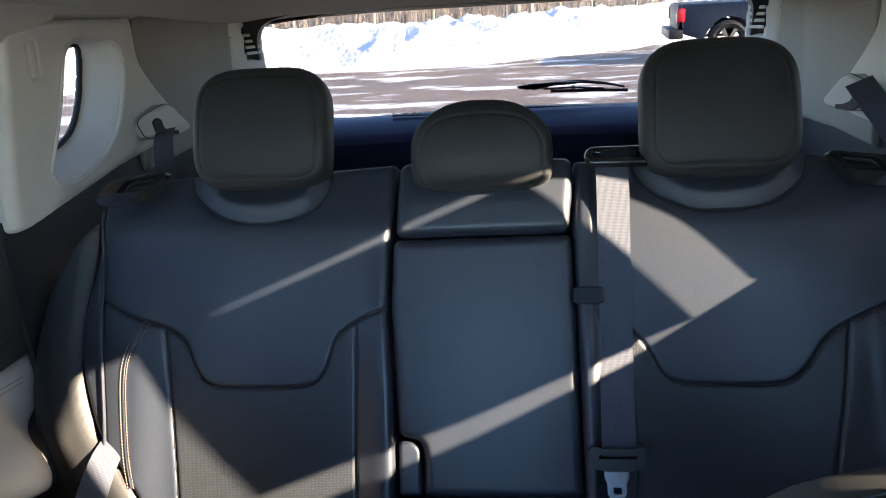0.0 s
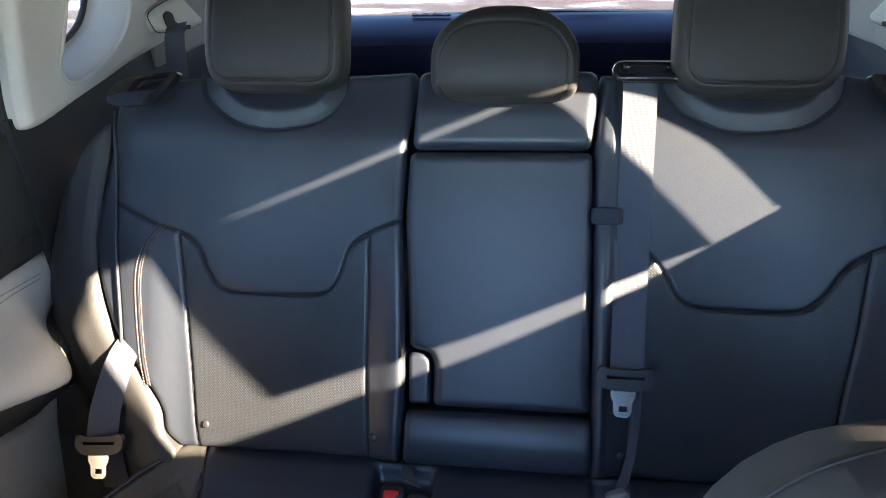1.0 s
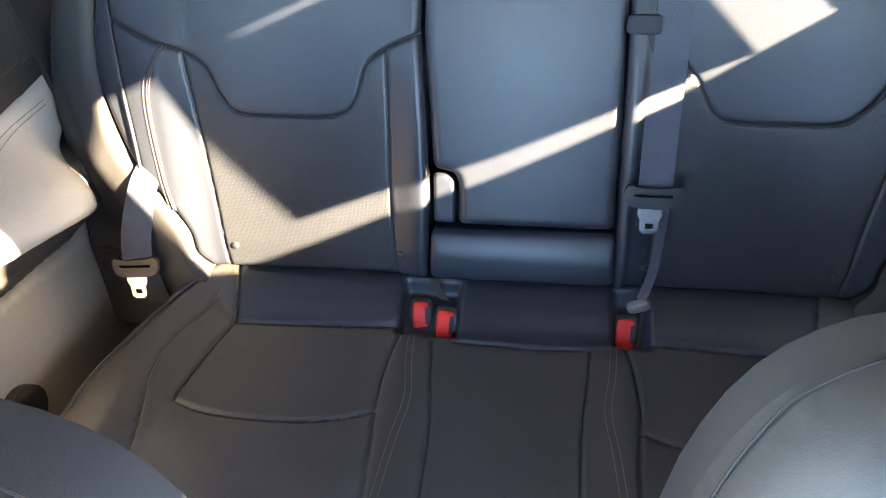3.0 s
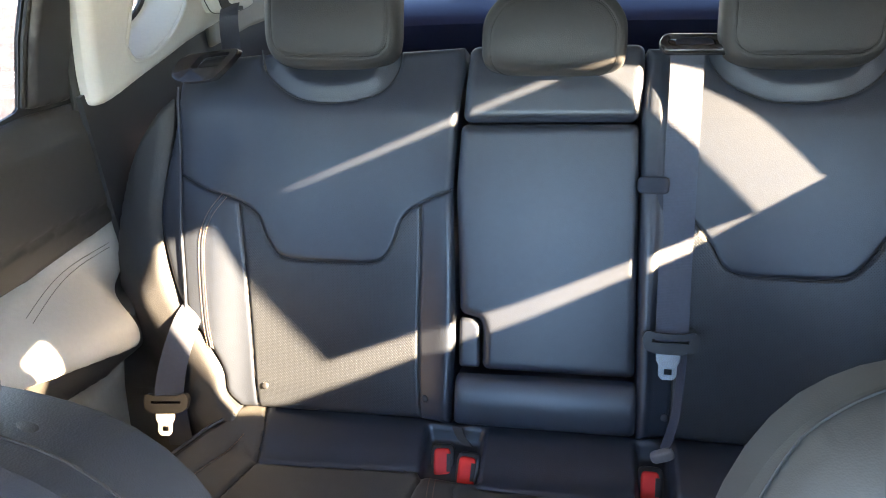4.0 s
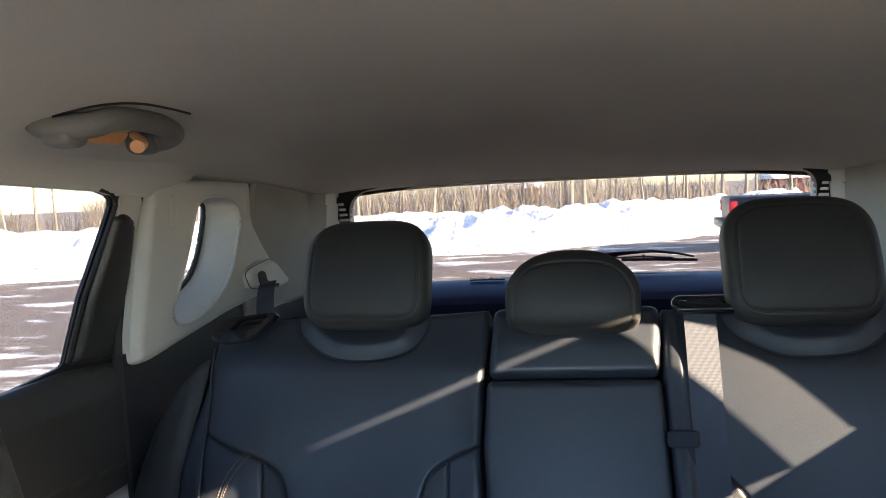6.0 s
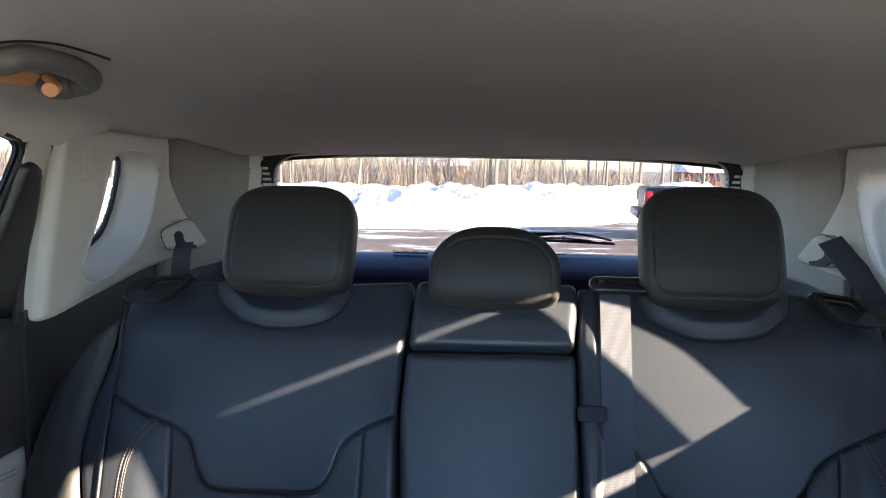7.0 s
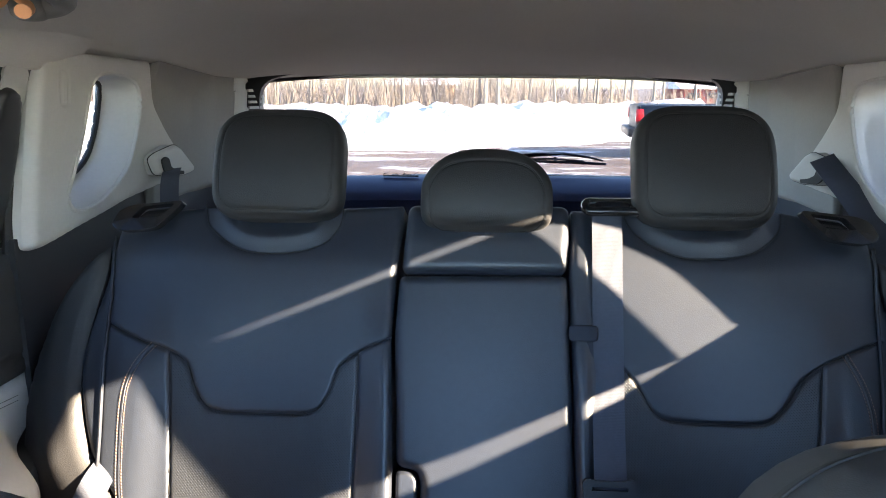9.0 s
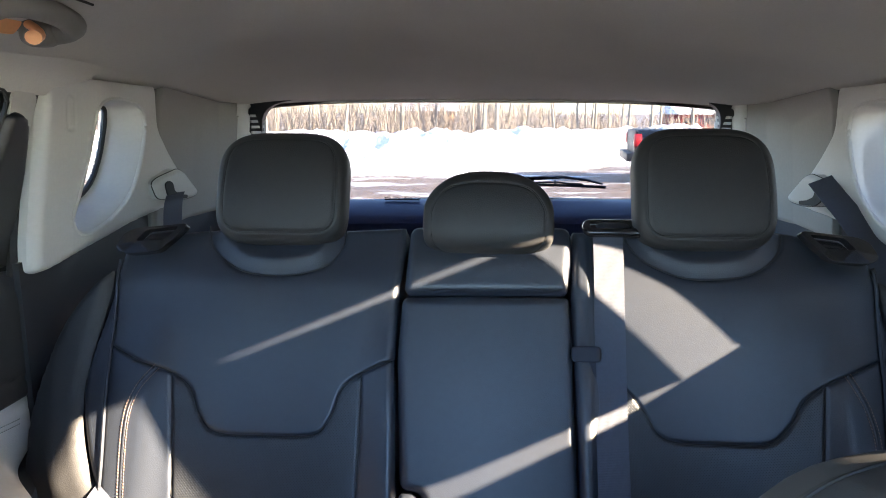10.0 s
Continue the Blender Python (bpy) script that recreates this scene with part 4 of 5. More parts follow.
def rear_pillar(s, name):
    """Trim darkened in colour for shade, from the belt outlet to the tailgate, with an air vent at its end."""
    t = thing(name, "grey rear pillar trim, coloured darker for shade, with a slotted air vent", "pillar trim", kind="structure")

    def place(y, z, w):
        y, z, w = np.broadcast_arrays(np.asarray(y, float), z, w)
        x = np.interp(y, [0.5, 0.66, 0.80, 0.92, 1.0, 1.06, 1.12], [0.712, 0.716, 0.722, 0.710, 0.682, 0.643, 0.618])
        x = np.minimum(x - (z - 1.2) * 0.10, np.vectorize(side_x)(z) - 0.012)
        return np.stack([s * (x - w), y, z], -1)
    out = round_loop([(0.585, 1.20), (1.10, 1.20), (1.10, 1.36), (1.075, 1.505), (0.585, 1.53)], 0.01)
    vent = [(1.040, 1.385), (1.080, 1.385), (1.066, 1.46), (1.030, 1.465)]
    made = padded(t, place, out, [np.array([(1.005, 1.30), (0.990, 1.54)]), np.array(vent + vent[:1])], [("vent_hole", vent, RUBBER, "black opening of the air vent"), ("vent_strip", [(1.005, 1.30), (1.11, 1.30), (1.10, 1.52), (0.990, 1.54)], TRIM, "light grey strip round the air vent"), ("panel", None, SHADED_TRIM, "")], 0.006, lambda y, z: -0.012 * inside(np.stack([y, z], 1), np.array(vent)), 0.01, 0.05)
    for i in range(4):
        z = 1.398 + i * 0.015
        y0 = 1.036 - (z - 1.385) * 0.12
        bm = sheet_bm([[(y0, z), (y0 + 0.042, z), (y0 + 0.040, z + 0.007), (y0 - 0.001, z + 0.007)]], lambda p, q, d: Vector(place(p, q, d).tolist()), 0.004)
        part("vent_slat", bm, TRIM, t, "light grey vent slat", smooth=False)
    low = sheet_bm([[(0.15, 0.45), (1.10, 0.45), (1.10, 1.205), (0.62, 1.205), (0.60, 1.28), (0.473, 1.262), (0.30, 1.24), (0.15, 1.222)]], lambda p, q, d: Vector((s * (0.728 + d), p, q)), 0.01)
    part("lower_panel", low, PLASTIC, t, "black lower side panel", smooth=False)


rear_pillar(-1, "trim_rear_pillar_near")
rear_pillar(1, "trim_rear_pillar_far")


def rear_door(s, name):
    d = thing(name, "rear door with black upper trim and light grey armrest panel", "car door", kind="structure")

    def place(y, z, w):
        y, z, w = np.broadcast_arrays(np.asarray(y, float), z, w)
        return np.stack([s * (0.745 - w), y, z], -1)

    def lip(y):
        return np.clip(0.855 - 0.42 * y, 0.80, 0.98)
    # black upper part
    up = round_loop([(-0.64, 1.022), (0.21, 1.000), (0.21, 1.10), (0.215, 1.20), (0.06, 1.218), (-0.64, 1.214)], 0.01)
    padded(d, place, up, [curve_points([(-0.64, 1.075), (-0.3, 1.072), (-0.05, 1.058), (0.16, 1.034), (0.22, 1.028)], 6)], [("upper_panel", None, PLASTIC_DARK, "")], 0.006,
           lambda y, z: 0.010 - 0.02 * smoothstep(1.165, 1.215, z), 0.010, 0.03)
    # light grey panel that swells into the armrest
    top = curve_points([(-0.64, 1.020), (-0.3, 1.022), (-0.05, 1.018), (0.143, 1.000), (0.20, 0.994)], 6)
    low = curve_points([(0.19, 0.93), (0.105, 0.885), (0.075, 0.862), (0.035, 0.836), (0.0, 0.843), (-0.06, 0.868), (-0.14, 0.902), (-0.25, 0.945), (-0.40, 0.955), (-0.64, 0.955)], 6)
    white = np.concatenate([top, low])

    def swell(y, z):
        return 0.008 + 0.085 * (1 - smoothstep(0.02, 0.155, z - lip(y))) * (1 - 0.95 * smoothstep(0.02, 0.12, y))
    padded(d, place, white, [], [("armrest_panel", None, ARMREST, "light grey vinyl armrest panel")], 0.005, swell, 0.022, 0.02)
    for off in (0.0, 0.008):
        ln = curve_points([(-0.13, 0.996 - off), (0.0, 0.990 - off), (0.125, 0.976 - off)], 10)
        stitches("stitching", d, [tuple(q) for q in place(ln[:, 0], ln[:, 1], swell(ln[:, 0], ln[:, 1]) + 0.001)], THREAD_GREY)
    # underside and pocket
    under = np.concatenate([low[::-1], [(0.125, 0.80), (0.03, 0.76), (-0.12, 0.80), (-0.30, 0.86), (-0.64, 0.88)]])
    padded(d, place, under, [], [("underside", None, PLASTIC_DARK, "dark strip under the armrest")], 0.006, lambda y, z: 0.05 * (1 - smoothstep(0.0, 0.09, lip(y) - z)) + 0.004, 0.01, 0.02)
    pocket = round_loop([(-0.64, 0.40), (0.02, 0.40), (0.06, 0.60), (0.125, 0.80), (0.03, 0.757), (-0.12, 0.797), (-0.30, 0.857), (-0.64, 0.877)], 0.015)
    padded(d, place, pocket, [], [("pocket", None, LOWER_GREY, "brown-grey plastic door pocket")], 0.008, lambda y, z: 0.025 * smoothstep(0.78, 0.55, z) + 0.004, 0.012, 0.02)
    part("speaker", tube_bm([(s * 0.735, -0.235, 0.66), (s * 0.718, -0.235, 0.66)], 0.042, 20), RUBBER, d, "round black speaker")
    # dark piece beside the window and the light strip on the frame
    tri = round_loop([(0.071, 1.226), (0.172, 1.212), (0.171, 1.37), (0.163, 1.437), (0.150, 1.452), (0.128, 1.456), (0.1125, 1.448), (0.099, 1.39), (0.083, 1.33)], 0.012)
    padded(d, lambda y, z, w: np.stack(np.broadcast_arrays(s * (np.vectorize(side_x)(z) - 0.012 - w), y, z), -1), tri, [], [("corner_trim", None, PLASTIC, "black corner trim beside the window")], 0.005, lambda y, z: 0.008 + 0 * y, 0.010, 0.02)
    frame_lp = round_loop([(0.120, 1.40), (0.172, 1.36), (0.178, 1.476), (0.166, 1.486), (0.120, 1.487)], 0.01)
    part("frame_strip", sheet_bm([frame_lp], lambda a, b, c: Vector((s * (side_x(b) - 0.006 - c), a, b)), 0.004), TRIM, d, "light grey window frame", smooth=False)
    seal = curve_points([(0.152, 1.20), (0.162, 1.30), (0.174, 1.42), (0.179, 1.470), (0.172, 1.484), (0.150, 1.488)], 6)
    part("door_seal", tube_bm([Vector((s * (trim_x(y, z) + 0.040), y + 0.006, z)) for y, z in seal], 0.009, 8), RUBBER, d, "black rubber door seal")
    edge = [(0.066, 1.231), (0.0775, 1.3288), (0.0945, 1.3902), (0.1135, 1.4564), (0.1155, 1.4698), (0.111, 1.480), (0.099, 1.488), (0.0696, 1.494)] if s < 0 else [(0.0690, 1.2570), (0.0800, 1.34), (0.0915, 1.437), (0.0835, 1.468), (0.071, 1.488), (0.050, 1.5055)]
    part("window_seal", tube_bm([Vector((s * (side_x(z) - 0.006), y, z)) for y, z in edge], 0.0040, 6), RUBBER, d, "black rubber window seal")


rear_door(-1, "door_1")
rear_door(1, "door_2")


def front_sides(s, n):
    """Centre pillar trim and the inside of the front door."""
    lp = round_loop([(-0.548, 0.50), (-0.42, 0.50), (-0.425, 1.21), (-0.38, 1.44), (-0.33, 1.51), (-0.53, 1.51), (-0.555, 1.21)], 0.02)
    p = part("trim_centre_pillar_" + n, sheet_bm([lp], lambda y, z, d: Vector((s * (side_x(z) - 0.006 - d), y, z)), 0.03), TRIM, None, smooth=False)
    tagged(p, "light grey centre pillar trim", "pillar trim", kind="structure")
    d = thing("door_3" if s < 0 else "door_4", "front door with black upper trim and light grey panel", "car door", kind="structure")
    place = lambda y, z, w: np.stack(np.broadcast_arrays(s * (0.745 - np.asarray(w, float)), y, z), -1)
    padded(d, place, round_loop([(-1.45, 1.02), (-0.57, 1.02), (-0.57, 1.205), (-1.45, 1.205)], 0.01), [], [("upper_panel", None, PLASTIC_DARK, "")], 0.02, lambda y, z: 0.01 + 0 * y, 0.015, 0.02)
    padded(d, place, round_loop([(-1.45, 0.86), (-0.57, 0.86), (-0.57, 1.015), (-1.45, 1.015)], 0.01), [], [("armrest_panel", None, ARMREST, "")], 0.02, lambda y, z: 0.012 + 0.05 * (1 - smoothstep(0.88, 0.98, z)), 0.02, 0.02)
    padded(d, place, round_loop([(-1.45, 0.42), (-0.57, 0.42), (-0.57, 0.85), (-1.45, 0.85)], 0.01), [], [("pocket", None, LOWER_GREY, "")], 0.02, lambda y, z: 0.012 + 0 * y, 0.02, 0.02)


front_sides(-1, "near")
front_sides(1, "far")


def window_sticker():
    # Unseen sheet added to block sun, cut to the dark area on the bench.
    lp = [(-0.283, 1.256), (-0.15, 1.243), (0.019, 1.241), (0.036, 1.36), (0.052, 1.488), (0.040, 1.5005), (-0.10, 1.5055), (-0.165, 1.5095), (-0.20, 1.517), (-0.246, 1.519), (-0.262, 1.40), (-0.276, 1.31)]
    tagged(part("window_sticker", sheet_bm([lp], lambda y, z, d: Vector((side_x(z) - 0.002 - d, y, z)), 0.0006), PAPER, None, smooth=False), "unseen white sheet added inside the far rear window to shape the sun patches", "paper sticker")


window_sticker()


# ---- fittings ----
def grab_handle():
    o = np.array((-0.53, -0.10, 1.56))
    h = thing("grab_handle", "grey ceiling grab handle with an orange-lit coat hook", "grab handle", at=tuple(o))
    P = lambda y, x, z: np.array((x, -0.075 + (y + 0.075) * 0.86, z)) - o
    # arched bar
    spine = curve_points([P(-0.176, -0.595, 1.576), P(-0.175, -0.572, 1.560), P(-0.166, -0.530, 1.560), P(-0.140, -0.515, 1.568), P(-0.10, -0.510, 1.570), P(-0.04, -0.510, 1.568), P(0.010, -0.518, 1.560), P(0.024, -0.556, 1.556), P(0.025, -0.595, 1.576)], 8)
    n = len(spine)
    part("grip", tube_bm([tuple(p) for p in spine], [0.0145 + 0.006 * abs(2 * i / (n - 1) - 1) ** 2 for i in range(n)], 16, 0.95), TRIM_WARM, h)
    # flared feet against the headliner
    for y, w in ((-0.166, 0.034), (0.012, 0.030)):
        vs, fs = rounded((0.022, w * 0.62, 0.018), 3, 12)
        mesh_object("foot", [tuple(P(y, -0.562, 1.553) + np.array(v)) for v in vs], fs, TRIM_WARM, h)
    arc = curve_points([(-0.19, -0.56), (-0.165, -0.515), (-0.12, -0.492), (-0.05, -0.488), (0.01, -0.490)], 8)
    part("joint", tube_bm([tuple(P(y, x, float(ceiling_z(x, -0.075 + (y + 0.075) * 0.86)) - 0.001)) for y, x in arc], 0.0018, 6), RUBBER, h, "dark joint against the headliner")
    plate = [(-0.118, 1.547), (-0.025, 1.547), (-0.025, 1.562), (-0.118, 1.562)]
    part("recess_plate", sheet_bm([round_loop(plate, 0.012)], lambda y, z, d: Vector(P(y, -0.578 + (z - 1.55) * 0.9 + d, z)), 0.006), HOOK, h, "recess plate with orange light put into its colour", smooth=False)
    hook = curve_points([P(-0.016, -0.560, 1.560), P(-0.026, -0.545, 1.552), P(-0.038, -0.537, 1.545), P(-0.056, -0.534, 1.541)], 6)
    k = len(hook)
    part("coat_hook", tube_bm([tuple(p) for p in hook], [0.0065 + 0.0035 * (i / (k - 1)) ** 3 for i in range(k)], 12, 0.85), HOOK, h, "coat hook with orange light put into its colour")


TRIM_WARM = material("grey_handle_plastic", (0.135, 0.132, 0.122), 0.5, 0.05, 150, 0.2, 900)
grab_handle()


def belt_outlet(s):
    b = thing("belt_outlet", "light grey seat belt outlet cover on the pillar trim", "belt guide", "belt outlets", at=(s * 0.69, 0.60, 1.318))
    lp = round_loop([(-0.072, -0.006), (-0.050, 0.004), (0.016, 0.017), (0.032, 0.012), (0.080, -0.034), (0.077, -0.048), (0.036, -0.052), (-0.020, -0.046), (-0.056, -0.040)], 0.012)

    def place(y, z, w):
        y, z, w = np.broadcast_arrays(np.asarray(y, float), z, w)
        return np.stack([s * (-w - 0.1 * y) + 0 * y, y, z], -1)
    padded(b, place, lp, [], [("cover", None, TRIM, "")], 0.004, lambda y, z: 0.024 + 0.10 * y, 0.008, 0.03)
    part("joint", tube_bm([(s * (-0.015 - 0.20 * y), y, z) for y, z in lp], 0.0013, 5, closed=True), RUBBER, b, "dark joint line round the cover")
    slot = round_loop([(-0.042, -0.010), (-0.028, -0.004), (-0.016, -0.010), (-0.012, -0.028), (0.008, -0.037), (0.032, -0.041), (0.030, -0.0485), (-0.020, -0.0455), (-0.036, -0.034)], 0.006)
    part("slot", sheet_bm([slot], lambda y, z, d: Vector((s * (-0.0245 - 0.20 * y - d), y, z)), 0.003), RUBBER, b, "black belt slot", smooth=False)
    return b


belt_outlet(-1)
belt_outlet(1)


def webbing():
    m = material("ribbed_webbing", (0.045, 0.051, 0.070), 0.7, 0.12, 200, 0.0)
    n, l = m.node_tree.nodes, m.node_tree.links
    co = n.new("ShaderNodeTexCoord")
    w = n.new("ShaderNodeTexWave")
    w.bands_direction = "Z"
    w.inputs["Scale"].default_value = 160
    w.inputs["Distortion"].default_value = 1.0
    l.new(co.outputs["Object"], w.inputs["Vector"])
    bp = n.new("ShaderNodeBump")
    x = n.new("ShaderNodeTexWave")
    x.bands_direction = "X"
    x.inputs["Scale"].default_value = 190
    x.inputs["Distortion"].default_value = 1.5
    l.new(co.outputs["Object"], x.inputs["Vector"])
    mul = n.new("ShaderNodeMath")
    mul.operation = "MULTIPLY"
    l.new(w.outputs["Fac"], mul.inputs[0])
    l.new(x.outputs["Fac"], mul.inputs[1])
    bp.inputs["Strength"].default_value = 0.22
    bp.inputs["Distance"].default_value = 0.0012
    l.new(mul.outputs[0], bp.inputs["Height"])
    l.new(bp.outputs[0], n["Principled BSDF"].inputs["Normal"])
    return m


WEB = webbing()


def tongue(parent, origin, right, down, face):
    """Belt tongue: moulded bar and steel blade."""
    o, r, d, f = (Vector(v) for v in (origin, right, down, face))
    P = lambda a, b, c: o + r * a + d * b + f * c
    bar = round_loop([(-0.040, -0.012), (-0.034, -0.020), (-0.018, -0.016), (0.018, -0.016), (0.034, -0.020), (0.040, -0.012), (0.037, 0.008), (0.02, 0.014), (-0.02, 0.014), (-0.037, 0.008)], 0.008)
    slot = [(-0.026, -0.008), (0.026, -0.008), (0.026, -0.003), (-0.026, -0.003)]
    bm = sheet_bm([bar, slot], lambda a, b, c: P(a, b, c - 0.004), 0.009)
    ob = part("tongue_bar", bm, PLASTIC, parent, "black plastic belt tongue", smooth=False)
    blade = round_loop([(-0.019, 0.012), (0.015, 0.012), (0.015, 0.024), (0.011, 0.030), (0.011, 0.046), (0.006, 0.052), (-0.010, 0.052), (-0.015, 0.046), (-0.015, 0.030), (-0.019, 0.024)], 0.003)
    hole = [(-0.007, 0.036), (0.004, 0.036), (0.004, 0.044), (-0.007, 0.044)]
    part("blade", sheet_bm([blade, hole], lambda a, b, c: P(a, b, c), 0.0025), CHROME, ob, "steel tongue blade", smooth=False)


def belts():
    tilt_dn = back_point(0, 0, 0) - back_point(0, 1, 0)
    tilt_f = back_point(0, 0, 1) - back_point(0, 0, 0)
    # middle belt
    b = thing("middle_seat_belt", "dark blue-grey middle seat belt hanging over the backrest", "seat belt", "rear seat belts", at=back_point(0.194, 0.2, 0.02))
    o = np.array(back_point(0.194, 0.2, 0.02))
    pts = curve_points([np.array(back_point(*q)) - o for q in ((0.197, 0.637, -0.030), (0.197, 0.634, -0.016), (0.196, 0.629, -0.004), (0.195, 0.612, 0.002), (0.195, 0.58, 0.0045), (0.194, 0.42, 0.0065), (0.193, 0.30, 0.011), (0.192, 0.205, 0.024))], 8)
    part("webbing", ribbon_bm([tuple(p) for p in pts], (1, 0, 0), 0.047, 0.0016), WEB, b, smooth=False)
    tongue(b, np.array(back_point(0.188, 0.203, 0.036)) - o, (1, 0, 0), tilt_dn, tilt_f)
    tail = curve_points([np.array(back_point(*q)) - o for q in ((0.207, 0.195, 0.032), (0.208, 0.15, 0.020), (0.204, 0.10, 0.024), (0.196, 0.070, 0.034), (0.186, 0.045, 0.043))], 8)
    part("lower_webbing", ribbon_bm([tuple(p) for p in tail], (0.35, -0.9, 0.2), 0.022, 0.0016), WEB, b, smooth=False)
    vs, fs = rounded((0.017, 0.007, 0.009), 4, 8)
    q = np.array(back_point(0.184, 0.040, 0.046)) - o
    turn = np.array(Euler((0, radians(-25), 0)).to_matrix())
    mesh_object("small_latch", [tuple(q + turn @ np.array(v)) for v in vs], fs, GREY_LATCH, b, "small grey belt latch")
    # keeper loop
    keeper = thing("belt_keeper", "black elastic keeper loop holding the middle belt", "belt keeper", at=back_point(0.156, 0.433, 0.012))
    ko = np.array(back_point(0.156, 0.433, 0.012))
    vs, fs = rounded((0.0225, 0.0125, 0.0032), 6, 10, lambda v: np.array((v[0], v[1], v[2] - 9.0 * max(0.0, -v[0] - 0.004) ** 2 - 0.0022 * max(0.0, v[0] / 0.0225) ** 4)))
    mesh_object("loop", [tuple(np.array(back_point(0.156 + v[0], 0.433 + v[1], 0.0125 + v[2])) - ko) for v in vs], fs, KEEPER, keeper)
    tail = curve_points([np.array(back_point(*q)) - ko for q in ((0.164, 0.424, 0.0105), (0.165, 0.400, 0.0075), (0.166, 0.375, 0.0050))], 6)
    part("tail", ribbon_bm([tuple(p) for p in tail], (1, 0, 0), 0.013, 0.0016), KEEPER, keeper, smooth=False)
    # near belt: outlet to shoulder, and the lower run on the wing
    b = thing("seat_belt", "dark seat belt hanging beside the backrest", "seat belt", "rear seat belts", at=(-0.6, -0.06, 0.74))
    o = np.array((-0.6, -0.06, 0.74))
    pts = curve_points([np.array(q) - o for q in ((-0.668, 0.60, 1.285), (-0.658, 0.566, 1.276), (-0.655, 0.549, 1.252), (-0.655, 0.543, 1.21), (-0.654, 0.530, 1.08))], 8)
    part("webbing", ribbon_bm([tuple(p) for p in pts], (0.45, 0.89, 0), 0.046, 0.0016), WEB, b, smooth=False)
    on_wing = lambda u, v, up: np.array(back_point(u, v, float(wing_height(np.array([u]), np.array([v]))[0]) + up)) - o
    pts = curve_points([on_wing(*q) for q in ((-0.568, 0.225, -0.020), (-0.577, 0.200, 0.003), (-0.587, 0.165, 0.008), (-0.599, 0.110, 0.022), (-0.608, 0.058, 0.036))], 8)
    part("lower_webbing", ribbon_bm([tuple(p) for p in pts], (0.93, 0.36, -0.05), 0.046, 0.0016), WEB, b, smooth=False)
    tongue(b, on_wing(-0.608, 0.050, 0.042), (1, 0.05, 0.06), tilt_dn, tilt_f)
    pts = curve_points([np.array(back_point(*q)) - o for q in ((-0.606, 0.05, 0.020), (-0.610, 0.0, 0.0), (-0.614, -0.04, -0.020))], 6)
    part("anchor_webbing", ribbon_bm([tuple(p) for p in pts], (0.97, 0.0, 0.05), 0.046, 0.0016), WEB, b, smooth=False)
    # far belt
    b = thing("seat_belt", "dark seat belt running from the pillar over the shoulder", "seat belt", "rear seat belts", at=(0.68, 0.2, 1.2))
    o = np.array((0.68, 0.2, 1.2))
    pts = curve_points([np.array(q) - o for q in ((0.662, 0.56, 1.328), (0.668, 0.51, 1.300), (0.680, 0.46, 1.266), (0.688, 0.40, 1.225), (0.695, 0.32, 1.16), (0.700, 0.22, 1.05), (0.70, 0.10, 0.88))], 8)
    part("webbing", ribbon_bm([tuple(p) for p in pts], (0.92, 0.0, 0.38), 0.047, 0.0016), WEB, b, smooth=False)


belts()


def release_latch(s):
    """Folding-lever bezel on the shoulder of the backrest."""
    t = thing("release_latch", "black plastic folding lever in a bezel on the backrest shoulder", "seat latch", "seat latches", at=back_point(s * 0.56, 0.61, 0))
    o = back_point(s * 0.56, 0.61, 0)
    lp = round_loop([(-0.064, -0.022), (-0.060, 0.020), (-0.042, 0.034), (0.062, 0.050), (0.046, 0.012), (0.026, -0.020), (0.0, -0.026), (-0.04, -0.030)], 0.016)
    hole = round_loop([(-0.030, 0.0), (-0.018, 0.030), (0.044, 0.040), (0.026, 0.006)], 0.006)

    def place(a, b, c):
        k = max(0.0, b + 0.01)
        return back_point(s * (0.548 - a * 0.84), 0.600 + b * 0.75, 0.008 + c - 0.45 * k) - o
    part("bezel", sheet_bm([lp, hole], place, 0.018), GLOSS, t, smooth=False).modifiers.new("edge", "BEVEL").width = 0.003
    part("well", sheet_bm([hole], lambda a, b, c: place(a, b, c - 0.008), 0.003), RUBBER, t, smooth=False)
    part("lever", sheet_bm([round_loop([(-0.022, 0.006), (-0.012, 0.022), (0.034, 0.030), (0.022, 0.012)], 0.004)], lambda a, b, c: place(a, b, c + 0.001), 0.006), GLOSS, t, smooth=False)


release_latch(-1)
release_latch(1)


def belt_bezel():
    """Rounded guide on the top edge of the backrest, open in the middle for the belt."""
    ring = round_loop([(-0.048, -0.010), (0.048, -0.010), (0.052, 0.002), (0.046, 0.012), (-0.046, 0.012), (-0.052, 0.002)], 0.008)
    place = lambda a, b, d: back_point(0.207 + a * 0.86, 0.638 + b * 0.9, -0.008 - b * 1.0 + d)
    bezel = part("belt_bezel", tube_bm([place(a, b, 0.0) for a, b in ring], 0.0078, 10, closed=True), GLOSS, seat_r, "glossy black belt guide")
    part("well", sheet_bm([[(a * 0.97, b * 0.9) for a, b in ring]], lambda a, b, d: place(a, b, d - 0.006), 0.003), RUBBER, bezel, smooth=False)
    for a in (-0.040, 0.042):
        vs, fs = rounded((0.011, 0.011, 0.006), 3.0, 10)
        mesh_object("end_cap", [place(a + v[0], v[1], v[2]) for v in vs], fs, GLOSS, bezel)
    vs, fs = rounded((0.031, 0.009, 0.010), 3.2, 12)
    mesh_object("cap", [place(v[0] - 0.002, v[1] + 0.004, v[2] + 0.002) for v in vs], fs, KEEPER, bezel, "dark cap over the belt slot")


belt_bezel()


